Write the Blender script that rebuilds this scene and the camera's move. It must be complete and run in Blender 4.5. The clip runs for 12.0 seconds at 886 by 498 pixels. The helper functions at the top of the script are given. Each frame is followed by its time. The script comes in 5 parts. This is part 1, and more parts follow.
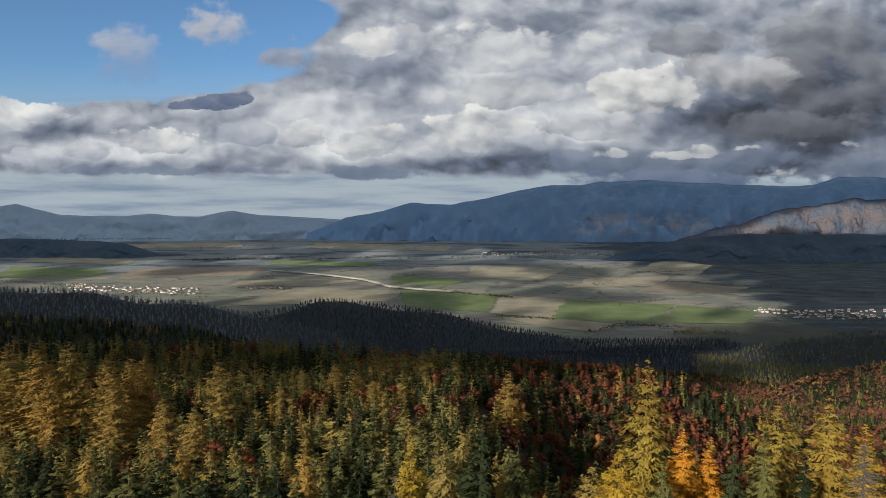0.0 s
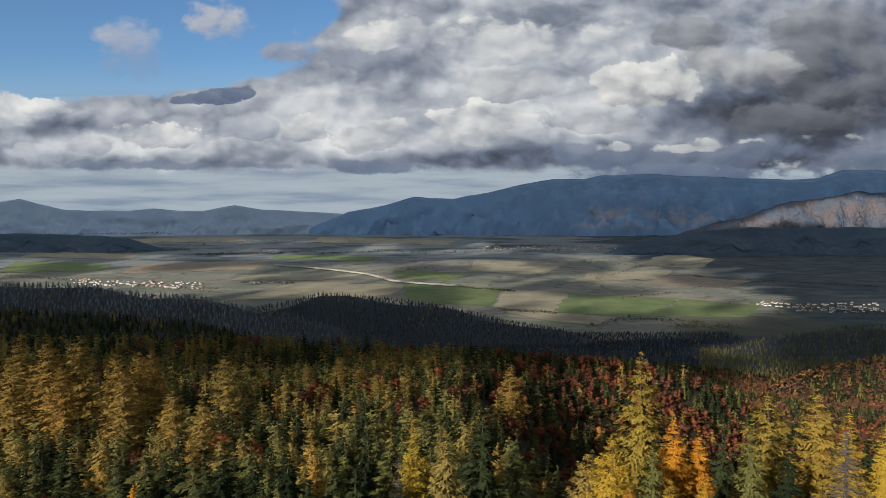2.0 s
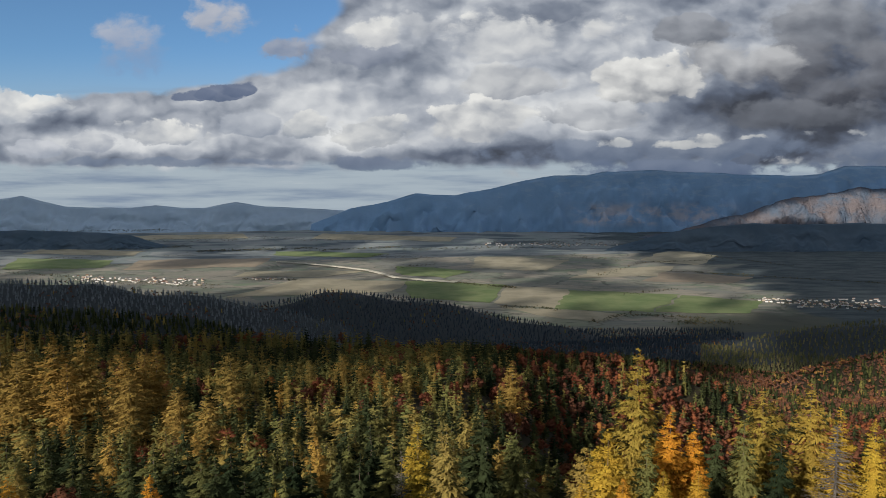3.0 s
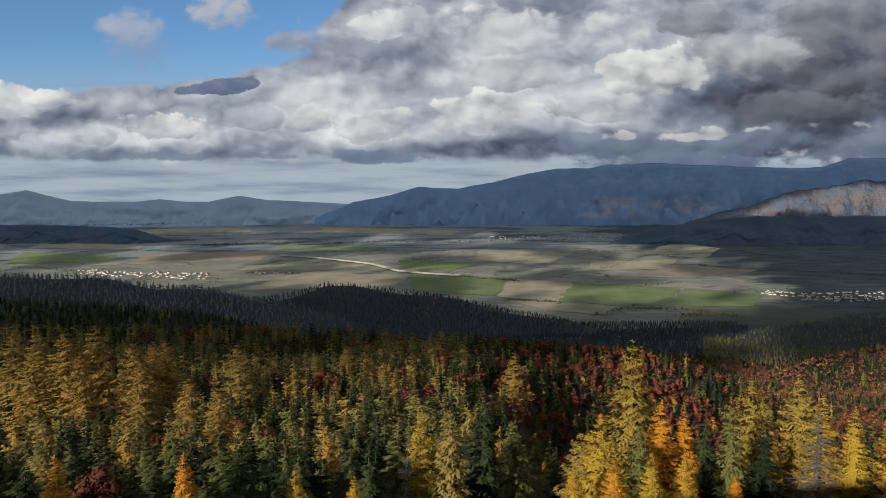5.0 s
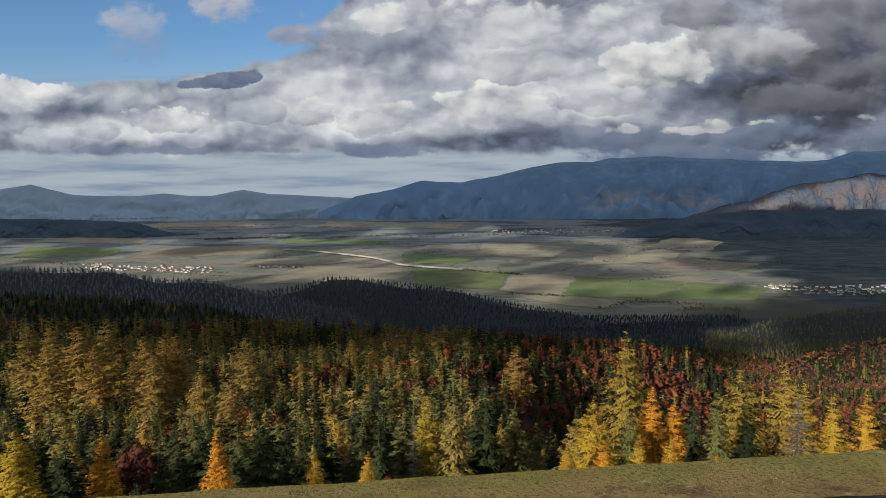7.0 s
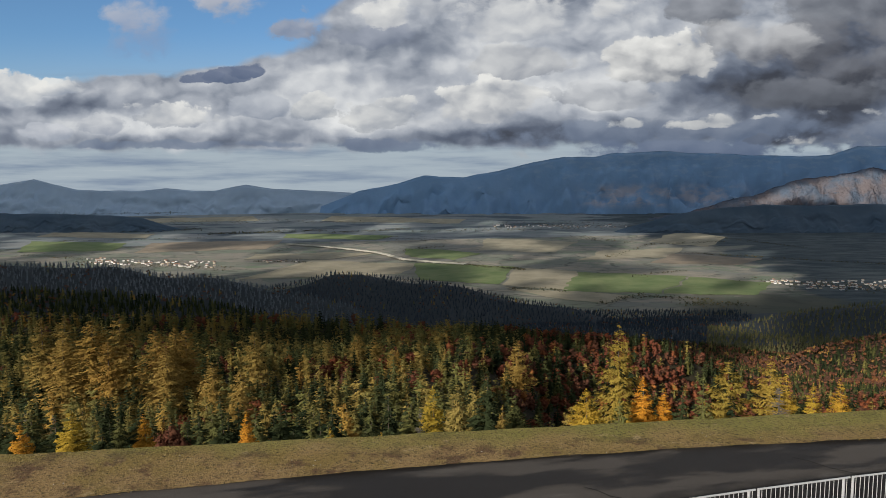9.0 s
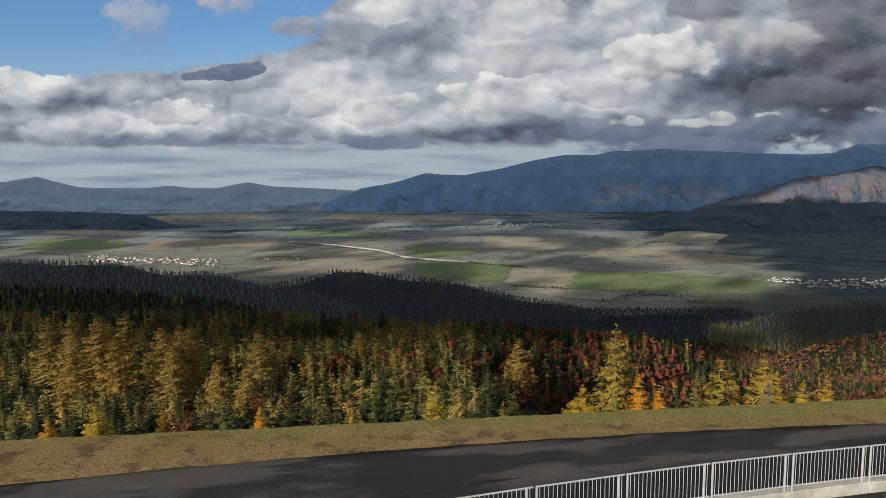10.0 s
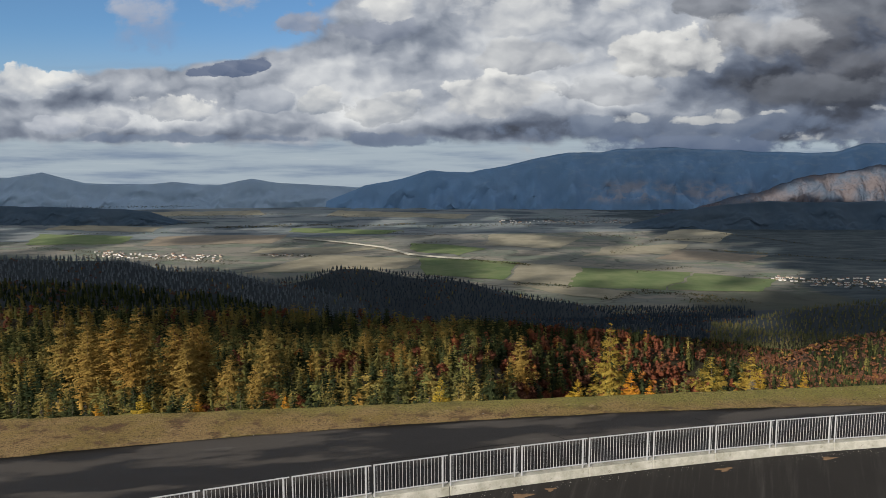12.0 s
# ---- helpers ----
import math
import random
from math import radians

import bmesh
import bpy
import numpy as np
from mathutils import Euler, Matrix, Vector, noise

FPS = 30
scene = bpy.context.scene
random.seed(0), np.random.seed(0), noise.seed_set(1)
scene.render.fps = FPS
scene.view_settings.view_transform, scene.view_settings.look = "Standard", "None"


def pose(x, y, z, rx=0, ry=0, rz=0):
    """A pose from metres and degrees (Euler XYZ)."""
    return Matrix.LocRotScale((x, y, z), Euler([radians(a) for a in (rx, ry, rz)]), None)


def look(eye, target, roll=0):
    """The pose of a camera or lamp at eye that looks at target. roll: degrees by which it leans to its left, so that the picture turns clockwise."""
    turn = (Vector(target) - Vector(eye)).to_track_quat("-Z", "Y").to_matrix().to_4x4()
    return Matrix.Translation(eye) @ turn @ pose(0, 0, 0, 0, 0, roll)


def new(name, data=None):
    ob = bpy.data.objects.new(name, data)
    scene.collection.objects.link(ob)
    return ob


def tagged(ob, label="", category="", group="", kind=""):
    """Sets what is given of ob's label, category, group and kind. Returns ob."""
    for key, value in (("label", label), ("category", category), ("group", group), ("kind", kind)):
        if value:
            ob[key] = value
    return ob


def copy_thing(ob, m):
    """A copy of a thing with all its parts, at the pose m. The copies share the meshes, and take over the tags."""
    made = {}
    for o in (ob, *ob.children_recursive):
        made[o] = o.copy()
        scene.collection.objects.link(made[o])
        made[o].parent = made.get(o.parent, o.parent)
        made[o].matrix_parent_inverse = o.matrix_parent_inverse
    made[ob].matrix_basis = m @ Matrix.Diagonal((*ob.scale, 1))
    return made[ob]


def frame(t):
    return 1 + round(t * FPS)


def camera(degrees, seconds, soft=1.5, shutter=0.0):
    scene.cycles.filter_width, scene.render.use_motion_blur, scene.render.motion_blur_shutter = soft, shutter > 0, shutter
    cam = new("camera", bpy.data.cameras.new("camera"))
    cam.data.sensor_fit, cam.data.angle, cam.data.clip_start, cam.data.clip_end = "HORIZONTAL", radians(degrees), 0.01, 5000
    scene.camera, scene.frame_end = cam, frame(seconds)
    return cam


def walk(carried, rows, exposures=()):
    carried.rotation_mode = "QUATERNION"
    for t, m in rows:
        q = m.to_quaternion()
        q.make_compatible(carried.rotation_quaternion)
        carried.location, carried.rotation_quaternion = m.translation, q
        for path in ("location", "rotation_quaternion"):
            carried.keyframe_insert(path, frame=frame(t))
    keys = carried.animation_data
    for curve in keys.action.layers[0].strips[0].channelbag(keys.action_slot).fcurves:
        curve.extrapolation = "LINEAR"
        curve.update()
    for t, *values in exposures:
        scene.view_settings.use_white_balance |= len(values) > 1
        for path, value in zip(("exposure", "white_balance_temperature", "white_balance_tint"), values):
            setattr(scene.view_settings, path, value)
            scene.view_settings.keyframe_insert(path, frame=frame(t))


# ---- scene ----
cam = camera(68.1, 12.0, soft=0.75)
PATH = [
    (0, (-0.317, 26.225, 4.867), (-0.3411, 28.2214, 4.7482), 0.05),
    (0.75, (-0.264, 25.127, 4.975), (-0.2902, 27.1227, 4.8500), 0.00),
    (1.5, (-0.208, 23.974, 5.200), (-0.2372, 25.9689, 5.0681), -0.04),
    (2.25, (-0.153, 22.742, 5.480), (-0.1866, 24.7370, 5.3405), -0.09),
    (3, (-0.105, 21.417, 5.775), (-0.1418, 23.4112, 5.6275), -0.14),
    (3.75, (-0.065, 19.989, 6.064), (-0.1058, 21.9821, 5.9081), -0.19),
    (4.5, (-0.036, 18.453, 6.339), (-0.0806, 20.4454, 6.1759), -0.24),
    (5.25, (-0.019, 16.809, 6.607), (-0.0674, 18.8012, 6.4366), -0.28),
    (6, (-0.015, 15.061, 6.881), (-0.0668, 17.0525, 6.7034), -0.31),
    (6.75, (-0.023, 13.214, 7.179), (-0.0784, 15.2049, 6.9945), -0.33),
    (7.5, (-0.043, 11.275, 7.519), (-0.1011, 13.2647, 7.3286), -0.34),
    (8.25, (-0.072, 9.249, 7.919), (-0.1332, 11.2386, 7.7221), -0.34),
    (9, (-0.108, 7.144, 8.388), (-0.1720, 9.1325, 8.1854), -0.33),
    (9.75, (-0.147, 4.962, 8.927), (-0.2141, 6.9502, 8.7191), -0.29),
    (10.5, (-0.185, 2.705, 9.523), (-0.2553, 4.6927, 9.3109), -0.24),
    (11.25, (-0.216, 0.370, 10.148), (-0.2907, 2.3570, 9.9317), -0.17),
    (12, (-0.235, -2.051, 10.751), (-0.3145, -0.0648, 10.5324), -0.07),
]
walk(cam, [(t, look(eye, target, roll)) for t, eye, target, roll in PATH])

# ---- light ----
SUN_EL, SUN_AZ = radians(20), radians(213)     # azimuth clockwise from +y
TO_SUN = Vector((math.sin(SUN_AZ) * math.cos(SUN_EL), math.cos(SUN_AZ) * math.cos(SUN_EL), math.sin(SUN_EL)))
sun = new("sun", bpy.data.lights.new("sun", "SUN"))
sun.data.energy, sun.data.angle, sun.data.color = 4.8, radians(0.9), (1.0, 0.91, 0.79)
sun.matrix_world = look(TO_SUN * 50, (0, 0, 0))


# ---- node helpers ----
class E:
    """A value in a node tree, with arithmetic."""

    def __init__(self, tree, sock):
        self.t, self.s = tree, sock

    def op(self, kind, *args, clamp=False):
        n = self.t.nodes.new("ShaderNodeMath")
        n.operation, n.use_clamp = kind, clamp
        for i, a in enumerate((self, *args)):
            if isinstance(a, E):
                self.t.links.new(a.s, n.inputs[i])
            else:
                n.inputs[i].default_value = a
        return E(self.t, n.outputs[0])

    def __add__(self, o): return self.op("ADD", o)
    def __radd__(self, o): return self.op("ADD", o)
    def __sub__(self, o): return self.op("SUBTRACT", o)
    def __rsub__(self, o): return (self * -1.0) + o
    def __mul__(self, o): return self.op("MULTIPLY", o)
    def __rmul__(self, o): return self.op("MULTIPLY", o)
    def __truediv__(self, o): return self.op("DIVIDE", o)

    def ramp(self, a, b, lo=0.0, hi=1.0):
        n = self.t.nodes.new("ShaderNodeMapRange")
        n.interpolation_type = "SMOOTHSTEP"
        self.t.links.new(self.s, n.inputs[0])
        for i, v in enumerate((a, b, lo, hi)):
            n.inputs[i + 1].default_value = v
        return E(self.t, n.outputs[0])


def put(tree, sock, value):
    if isinstance(value, E):
        tree.links.new(value.s, sock)
    elif isinstance(value, (tuple, list)):
        sock.default_value = (*value, 1.0) if len(value) == 3 and len(sock.default_value) == 4 else value
    else:
        sock.default_value = value


def blend(tree, fac, a, b):
    n = tree.nodes.new("ShaderNodeMix")
    n.data_type = "RGBA"
    put(tree, n.inputs[0], fac)
    put(tree, n.inputs[6], a)
    put(tree, n.inputs[7], b)
    return E(tree, n.outputs[2])


def xyz(tree, x, y, z):
    n = tree.nodes.new("ShaderNodeCombineXYZ")
    for i, v in enumerate((x, y, z)):
        put(tree, n.inputs[i], v)
    return E(tree, n.outputs[0])


def split(tree, v):
    n = tree.nodes.new("ShaderNodeSeparateXYZ")
    tree.links.new(v.s, n.inputs[0])
    return [E(tree, o) for o in n.outputs]


def fbm(tree, vec, scale, detail=4.0, rough=0.5, distort=0.0):
    n = tree.nodes.new("ShaderNodeTexNoise")
    tree.links.new(vec.s, n.inputs["Vector"])
    n.inputs["Scale"].default_value, n.inputs["Detail"].default_value = scale, detail
    n.inputs["Roughness"].default_value, n.inputs["Distortion"].default_value = rough, distort
    return E(tree, n.outputs[0])


def cells(tree, vec, scale, feature="F1", out=0, rand=1.0, smooth=0.0):
    n = tree.nodes.new("ShaderNodeTexVoronoi")
    n.feature = feature
    tree.links.new(vec.s, n.inputs["Vector"])
    n.inputs["Scale"].default_value, n.inputs["Randomness"].default_value = scale, rand
    if feature == "SMOOTH_F1":
        n.inputs["Smoothness"].default_value = smooth
    return E(tree, n.outputs[out])


def ramp_colour(tree, fac, stops, mode="LINEAR"):
    n = tree.nodes.new("ShaderNodeValToRGB")
    tree.links.new(fac.s, n.inputs[0])
    el = n.color_ramp.elements
    n.color_ramp.interpolation = mode
    while len(el) < len(stops):
        el.new(0.5)
    for e, (p, c) in zip(el, stops):
        e.position, e.color = p, (*c, 1.0)
    return E(tree, n.outputs[0])


def srgb(r, g, b):
    return tuple((v / 255 / 12.92) if v < 11 else ((v / 255 + 0.055) / 1.055) ** 2.4 for v in (r, g, b))


# ---- sky ----
def make_sky():
    world = bpy.data.worlds.new("autumn_sky")
    scene.world = world
    world.use_nodes = True
    t = world.node_tree
    t.nodes.clear()
    tc = t.nodes.new("ShaderNodeTexCoord")
    X, Y, Z = split(t, E(t, tc.outputs["Generated"]))
    Y = Y.op("ABSOLUTE").op("MAXIMUM", 0.12)
    u, v = X / Y, Z / Y
    flat = xyz(t, u, v * 1.5, 0.0)
    big = fbm(t, flat, 5.0, 3.0, 0.5) - 0.5
    big2 = fbm(t, xyz(t, u, v * 1.5, 7.3), 5.0, 3.0, 0.5) - 0.5
    mid = fbm(t, flat, 19.0, 5.0, 0.55) - 0.5
    mid2 = fbm(t, xyz(t, u, v * 1.5, 3.1), 19.0, 5.0, 0.55) - 0.5
    uw, vw = u + big * 0.05 + mid * 0.035, v + big2 * 0.03 + mid2 * 0.02
    # puffs: heaped cells, lit from the upper left
    def puff(dx, dy):
        q = xyz(t, uw + dx, (vw + dy) * 1.6, 0.0)
        return cells(t, q, 9.0, "SMOOTH_F1", 0, 1.0, 0.5) + 0.45 * cells(t, q, 23.0, "SMOOTH_F1", 0, 1.0, 0.4) + 0.18 * cells(t, q, 55.0, "SMOOTH_F1", 0, 1.0, 0.4) + 0.6 * fbm(t, q, 20.0, 6.0, 0.55)
    heap = puff(0.0, 0.0)
    relief = puff(-0.013, 0.014) - heap
    lobe = 0.95 - heap
    fine = fbm(t, xyz(t, uw, vw * 1.3, 4.2), 60.0, 4.0, 0.6) - 0.5
    grain = fbm(t, xyz(t, uw, vw * 1.5, 1.7), 9.0, 7.0, 0.55) - 0.5

    sky = t.nodes.new("ShaderNodeTexSky")
    sky.sky_type, sky.sun_disc = "NISHITA", False
    sky.sun_elevation, sky.sun_rotation, sky.altitude = SUN_EL, SUN_AZ, 1150
    clear = t.nodes.new("ShaderNodeMix")
    clear.data_type, clear.blend_type = "RGBA", "MULTIPLY"
    clear.inputs[0].default_value = 1.0
    t.links.new(sky.outputs[0], clear.inputs[6])
    clear.inputs[7].default_value = (0.072, 0.097, 0.116, 1)
    col = E(t, clear.outputs[2])
    # milky lower sky
    col = blend(t, v.ramp(0.24, 0.03), col, srgb(168, 178, 184))
    streak = fbm(t, xyz(t, u * 0.35, v * 4.0, 0.0), 13.0, 5.0, 0.55)
    col = blend(t, streak.ramp(0.42, 0.72) * v.ramp(0.19, 0.11), col, srgb(128, 142, 160))
    col = blend(t, streak.ramp(0.40, 0.20) * v.ramp(0.09, 0.05), col, srgb(196, 200, 200))

    def cloud(col, x, y, rx, ry, top, base, alpha=1.0, soft=0.5, ragged=1.0, flat_base=1.6, contrast=1.0):
        """A heap of cloud: middle and radii in hundredths of the sky's slope."""
        du, dv = (uw - x / 100) / (rx / 100), (vw - y / 100) / (ry / 100)
        dn = dv.op("MINIMUM", 0.0) * flat_base + dv.op("MAXIMUM", 0.0)
        body = 1.0 - (du * du + dn * dn) + (lobe * 1.1 + mid * 1.4 + grain * 1.4 + fine * 0.7) * ragged
        a = body.ramp(0.0, soft * 0.8) * alpha
        light = (dv * 0.36 + 0.45 + relief * 1.05 * contrast + (grain * 0.35 + mid * 0.15) * contrast).op("ADD", 0.0, clamp=True)
        return blend(t, a, col, blend(t, light, base, top))

    white = srgb(236, 232, 224)
    # thin veils on the blue
    col = cloud(col, -49, 25.2, 8, 3.4, srgb(190, 190, 195), srgb(146, 158, 180), 0.85, 1.3, 1.2, 1.0, 0.5)
    col = cloud(col, -47, 21.4, 7, 3.4, srgb(160, 168, 184), srgb(120, 142, 176), 0.6, 1.5, 1.3, 1.0, 0.5)
    col = cloud(col, -34.5, 27.0, 6.5, 5.0, srgb(198, 196, 198), srgb(150, 158, 174), 0.95, 1.0, 1.1, 1.0, 0.6)
    col = cloud(col, -22, 24, 7, 3.4, srgb(188, 188, 192), srgb(130, 142, 164), 0.85, 1.2, 1.4, 1.0, 0.7)

    def swell(x, y, rx, ry, amount):
        """A soft light or dark swelling of the cloud sheet."""
        du, dv = (uw - x / 100) / (rx / 100), (vw - y / 100) / (ry / 100)
        e = (1.0 - (du * du + dv * dv) * 0.6).op("MAXIMUM", 0.0)
        return e * e * amount

    tone = relief * 0.42 + grain * 0.16 + big * 0.20 + lobe * 0.15 + 0.61
    for s in ((-14, 10.5, 14, 3.6, 0.34), (14, 13.1, 18, 4.2, 0.30), (23, 24, 8, 5.5, 0.22), (-13, 25.2, 7, 3.5, 0.16), (7, 23, 11, 4.5, 0.12),
              (-48.6, 9.4, 15, 2.6, 0.36), (-67.6, 15.3, 7, 3.6, 0.36), (-22, 15.3, 10, 4.5, 0.18), (10, 18.7, 11, 2.7, 0.20), (36, 19.5, 9, 3.6, 0.10)):
        tone = tone + swell(*s)
    for s in ((-10.7, 21.5, 8, 2.3, -0.20), (-27, 21.7, 6.5, 2.0, -0.22), (15, 27.8, 8, 2.4, -0.18), (34.5, 26, 8, 3.6, -0.20), (58, 16.5, 24, 6.5, -0.36),
              (48, 13.4, 24, 4.0, -0.36), (-14, 6.6, 46, 1.7, -0.20), (-53, 6.4, 24, 1.3, -0.14), (-60, 11.9, 9, 1.7, -0.24), (-36, 11.4, 8, 2.2, -0.10)):
        tone = tone + swell(*s)
    for s in ((20, 8.6, 14, 1.6, -0.26), (42, 6.2, 30, 3.0, -0.30), (6, 7.0, 18, 1.9, -0.24), (64, 25, 16, 8, -0.20), (56, 9.5, 22, 3.2, -0.3)):
        tone = tone + swell(*s)
    sheet = ramp_colour(t, tone, [(0.0, srgb(66, 69, 77)), (0.22, srgb(94, 101, 115)), (0.42, srgb(130, 136, 147)), (0.62, srgb(170, 173, 179)),
                                  (0.8, srgb(204, 204, 204)), (1.0, srgb(230, 228, 224))])
    gap = swell(-68, 23, 32, 8.2, 1.8) + swell(-44, 24, 25, 7.4, 1.7) + swell(-25, 28.6, 10, 3.6, 1.2) + swell(-74, 28, 34, 9.0, 1.4) + swell(-48, 33, 30, 6.0, 1.6) + (mid + grain) * 0.55
    cover = gap.ramp(0.62, 0.30) * (v + mid * 0.03 + grain * 0.03).ramp(0.044, 0.060)
    col = blend(t, cover, col, sheet)
    # low slate base over the mountains
    col = cloud(col, 52, 3.6, 30, 4.2, srgb(118, 126, 140), srgb(84, 96, 114), 0.92, 0.6, 1.3, 1.0, 0.7)
    # heaps that stand out from the sheet
    pale, mist = srgb(214, 213, 211), srgb(158, 162, 170)
    col = cloud(col, -25.3, 22.9, 5.2, 2.6, srgb(176, 178, 186), srgb(112, 124, 146), 0.9, 0.7, 1.1, 1.1, 0.9)
    col = cloud(col, -23.2, 25.6, 3.6, 1.9, srgb(196, 196, 198), srgb(140, 150, 166), 0.85, 0.8, 1.2, 1.1, 0.9)
    col = cloud(col, -15.0, 21.5, 9.5, 2.6, srgb(158, 162, 172), srgb(108, 116, 132), 0.9, 0.6, 1.1, 1.2, 0.9)
    col = cloud(col, -12.2, 25.0, 5.7, 2.9, white, srgb(158, 161, 168), 0.92, 0.45, 1.1, 1.3, 1)
    col = cloud(col, -4.7, 25.6, 6.0, 2.9, pale, srgb(150, 154, 162), 0.85, 0.5, 1.1, 1.2, 1)
    col = cloud(col, 16.0, 28.1, 6.0, 2.2, srgb(150, 155, 164), srgb(96, 104, 120), 0.85, 0.7, 1.1, 1, 0.8)
    col = cloud(col, 7.4, 23.8, 11.2, 4.3, white, mist, 0.8, 0.5, 1, 1.2, 0.9)
    col = cloud(col, 23.4, 24.8, 6.9, 4.1, white, srgb(176, 177, 180), 0.85, 0.5, 1, 1.2, 0.8)
    col = cloud(col, 54.8, 25.6, 16.4, 5.2, srgb(150, 151, 155), srgb(96, 98, 104), 0.8, 0.8, 1, 1, 0.8)
    col = cloud(col, 35.4, 24.6, 7.8, 3.1, srgb(158, 159, 163), srgb(104, 107, 114), 0.9, 0.45, 1, 1.3, 0.9)
    col = cloud(col, 59.1, 18.8, 19.0, 6.5, srgb(128, 129, 134), srgb(82, 83, 89), 0.85, 0.9, 1, 1, 0.8)
    col = cloud(col, 42.8, 19.6, 10.3, 4.0, srgb(196, 194, 192), srgb(112, 113, 118), 0.8, 0.7, 1, 1.1, 0.9)
    col = cloud(col, 28.1, 17.7, 10.3, 4.5, white, srgb(136, 138, 143), 0.95, 0.3, 1, 1.3, 1.1)
    col = cloud(col, 9.6, 17.5, 8.6, 3.1, srgb(214, 212, 208), srgb(146, 149, 156), 0.9, 0.35, 1.1, 1.3, 1)
    col = cloud(col, 48.8, 12.7, 22.4, 2.9, srgb(120, 122, 128), srgb(84, 87, 94), 0.85, 0.9, 0.9, 1, 0.6)
    col = cloud(col, 19.5, 12.3, 10.3, 2.6, pale, srgb(142, 145, 152), 0.9, 0.4, 1.2, 1.3, 1)
    col = cloud(col, 2.7, 11.3, 12.1, 3.8, white, srgb(146, 150, 158), 0.95, 0.3, 1.1, 1.4, 1.1)
    col = cloud(col, -10.7, 10.3, 9.1, 3.4, white, srgb(140, 146, 156), 0.95, 0.3, 1.1, 1.5, 1.1)
    col = cloud(col, -21.9, 10.8, 4.0, 3.1, white, srgb(132, 140, 152), 0.95, 0.3, 1.2, 1.5, 1.1)
    col = cloud(col, -31.4, 11.4, 6.0, 2.2, srgb(188, 190, 194), srgb(128, 136, 150), 0.85, 0.5, 1.3, 1.4, 1)
    col = cloud(col, -45.2, 10.0, 8.6, 2.8, white, srgb(132, 140, 154), 0.95, 0.35, 1.2, 1.6, 1.1)
    col = cloud(col, -55.9, 8.8, 5.7, 2.2, pale, srgb(128, 136, 152), 0.9, 0.4, 1.3, 1.6, 1.1)
    col = cloud(col, -65.4, 8.0, 6.0, 2.1, srgb(204, 204, 206), srgb(126, 136, 152), 0.9, 0.4, 1.3, 1.6, 1.1)
    col = cloud(col, -68.9, 14.4, 5.3, 3.6, white, srgb(150, 157, 168), 0.95, 0.35, 1.1, 1.5, 1.1)
    col = cloud(col, -61.1, 14.6, 4.0, 1.6, white, srgb(150, 157, 168), 0.85, 0.5, 1.3, 1.4, 1)
    col = cloud(col, -44.3, 6.0, 21.6, 0.8, srgb(126, 136, 152), srgb(104, 116, 136), 0.75, 0.9, 1.2, 1, 0.7)
    col = cloud(col, -10.7, 6.2, 12.1, 1.1, srgb(118, 128, 146), srgb(98, 110, 130), 0.8, 0.8, 1.3, 1, 0.8)
    col = cloud(col, 16.0, 6.9, 17.2, 2.2, srgb(128, 137, 152), srgb(96, 108, 128), 0.8, 0.8, 1.2, 1, 0.8)
    col = cloud(col, 47.1, 7.7, 22.4, 2.8, srgb(124, 132, 146), srgb(92, 104, 124), 0.85, 0.8, 1.1, 1, 0.8)
    col = cloud(col, 39.3, 4.3, 28.4, 2.1, srgb(116, 126, 144), srgb(86, 100, 124), 0.92, 0.7, 1.0, 1.0, 0.7)
    col = cloud(col, 6.1, 4.4, 8.6, 0.9, srgb(196, 195, 192), srgb(146, 152, 160), 0.8, 0.9, 1.5, 1.1, 0.9)
    col = cloud(col, 24.0, 8.2, 2.6, 0.9, srgb(214, 212, 206), srgb(150, 155, 163), 0.75, 1, 2, 1.5, 1)
    col = cloud(col, 34.3, 8.5, 4.1, 0.8, srgb(216, 213, 206), srgb(132, 138, 148), 0.75, 1.0, 2.2, 1.5, 1.1)
    col = cloud(col, 38.6, 9.2, 4.0, 0.9, srgb(216, 213, 206), srgb(132, 138, 148), 0.75, 1.0, 2.2, 1.5, 1.1)
    col = cloud(col, 42.9, 9.4, 4.0, 0.6, srgb(216, 213, 206), srgb(132, 138, 148), 0.75, 1.0, 2.2, 1.5, 1.1)
    col = cloud(col, 52.2, 9.6, 3.4, 0.8, srgb(186, 184, 180), srgb(130, 136, 146), 0.75, 0.8, 1.6, 1.3, 1)
    col = cloud(col, 59.6, 9.9, 2.4, 0.9, srgb(196, 194, 190), srgb(130, 136, 146), 0.8, 0.7, 1.5, 1.4, 1)
    col = cloud(col, 50.1, 5.6, 6.6, 2.1, srgb(200, 197, 190), srgb(126, 133, 144), 0.88, 0.6, 1.4, 1.2, 1.1)
    col = cloud(col, 44.5, 6.0, 2.9, 0.9, srgb(110, 117, 130), srgb(88, 97, 114), 0.9, 0.6, 1.4, 1.1, 0.8)
    col = cloud(col, -39.8, 15.9, 3.8, 1.4, srgb(116, 125, 145), srgb(84, 97, 121), 0.93, 0.45, 1.3, 1.6, 0.9)
    col = cloud(col, -35.9, 16.2, 4.7, 1.7, srgb(116, 125, 145), srgb(84, 97, 121), 0.93, 0.45, 1.3, 1.6, 0.9)
    col = cloud(col, -32.1, 16.9, 2.9, 1.7, srgb(116, 125, 145), srgb(84, 97, 121), 0.93, 0.45, 1.3, 1.6, 0.9)
    # below the horizon, dull earth
    col = blend(t, v.ramp(-0.01, -0.05), col, srgb(88, 92, 88))
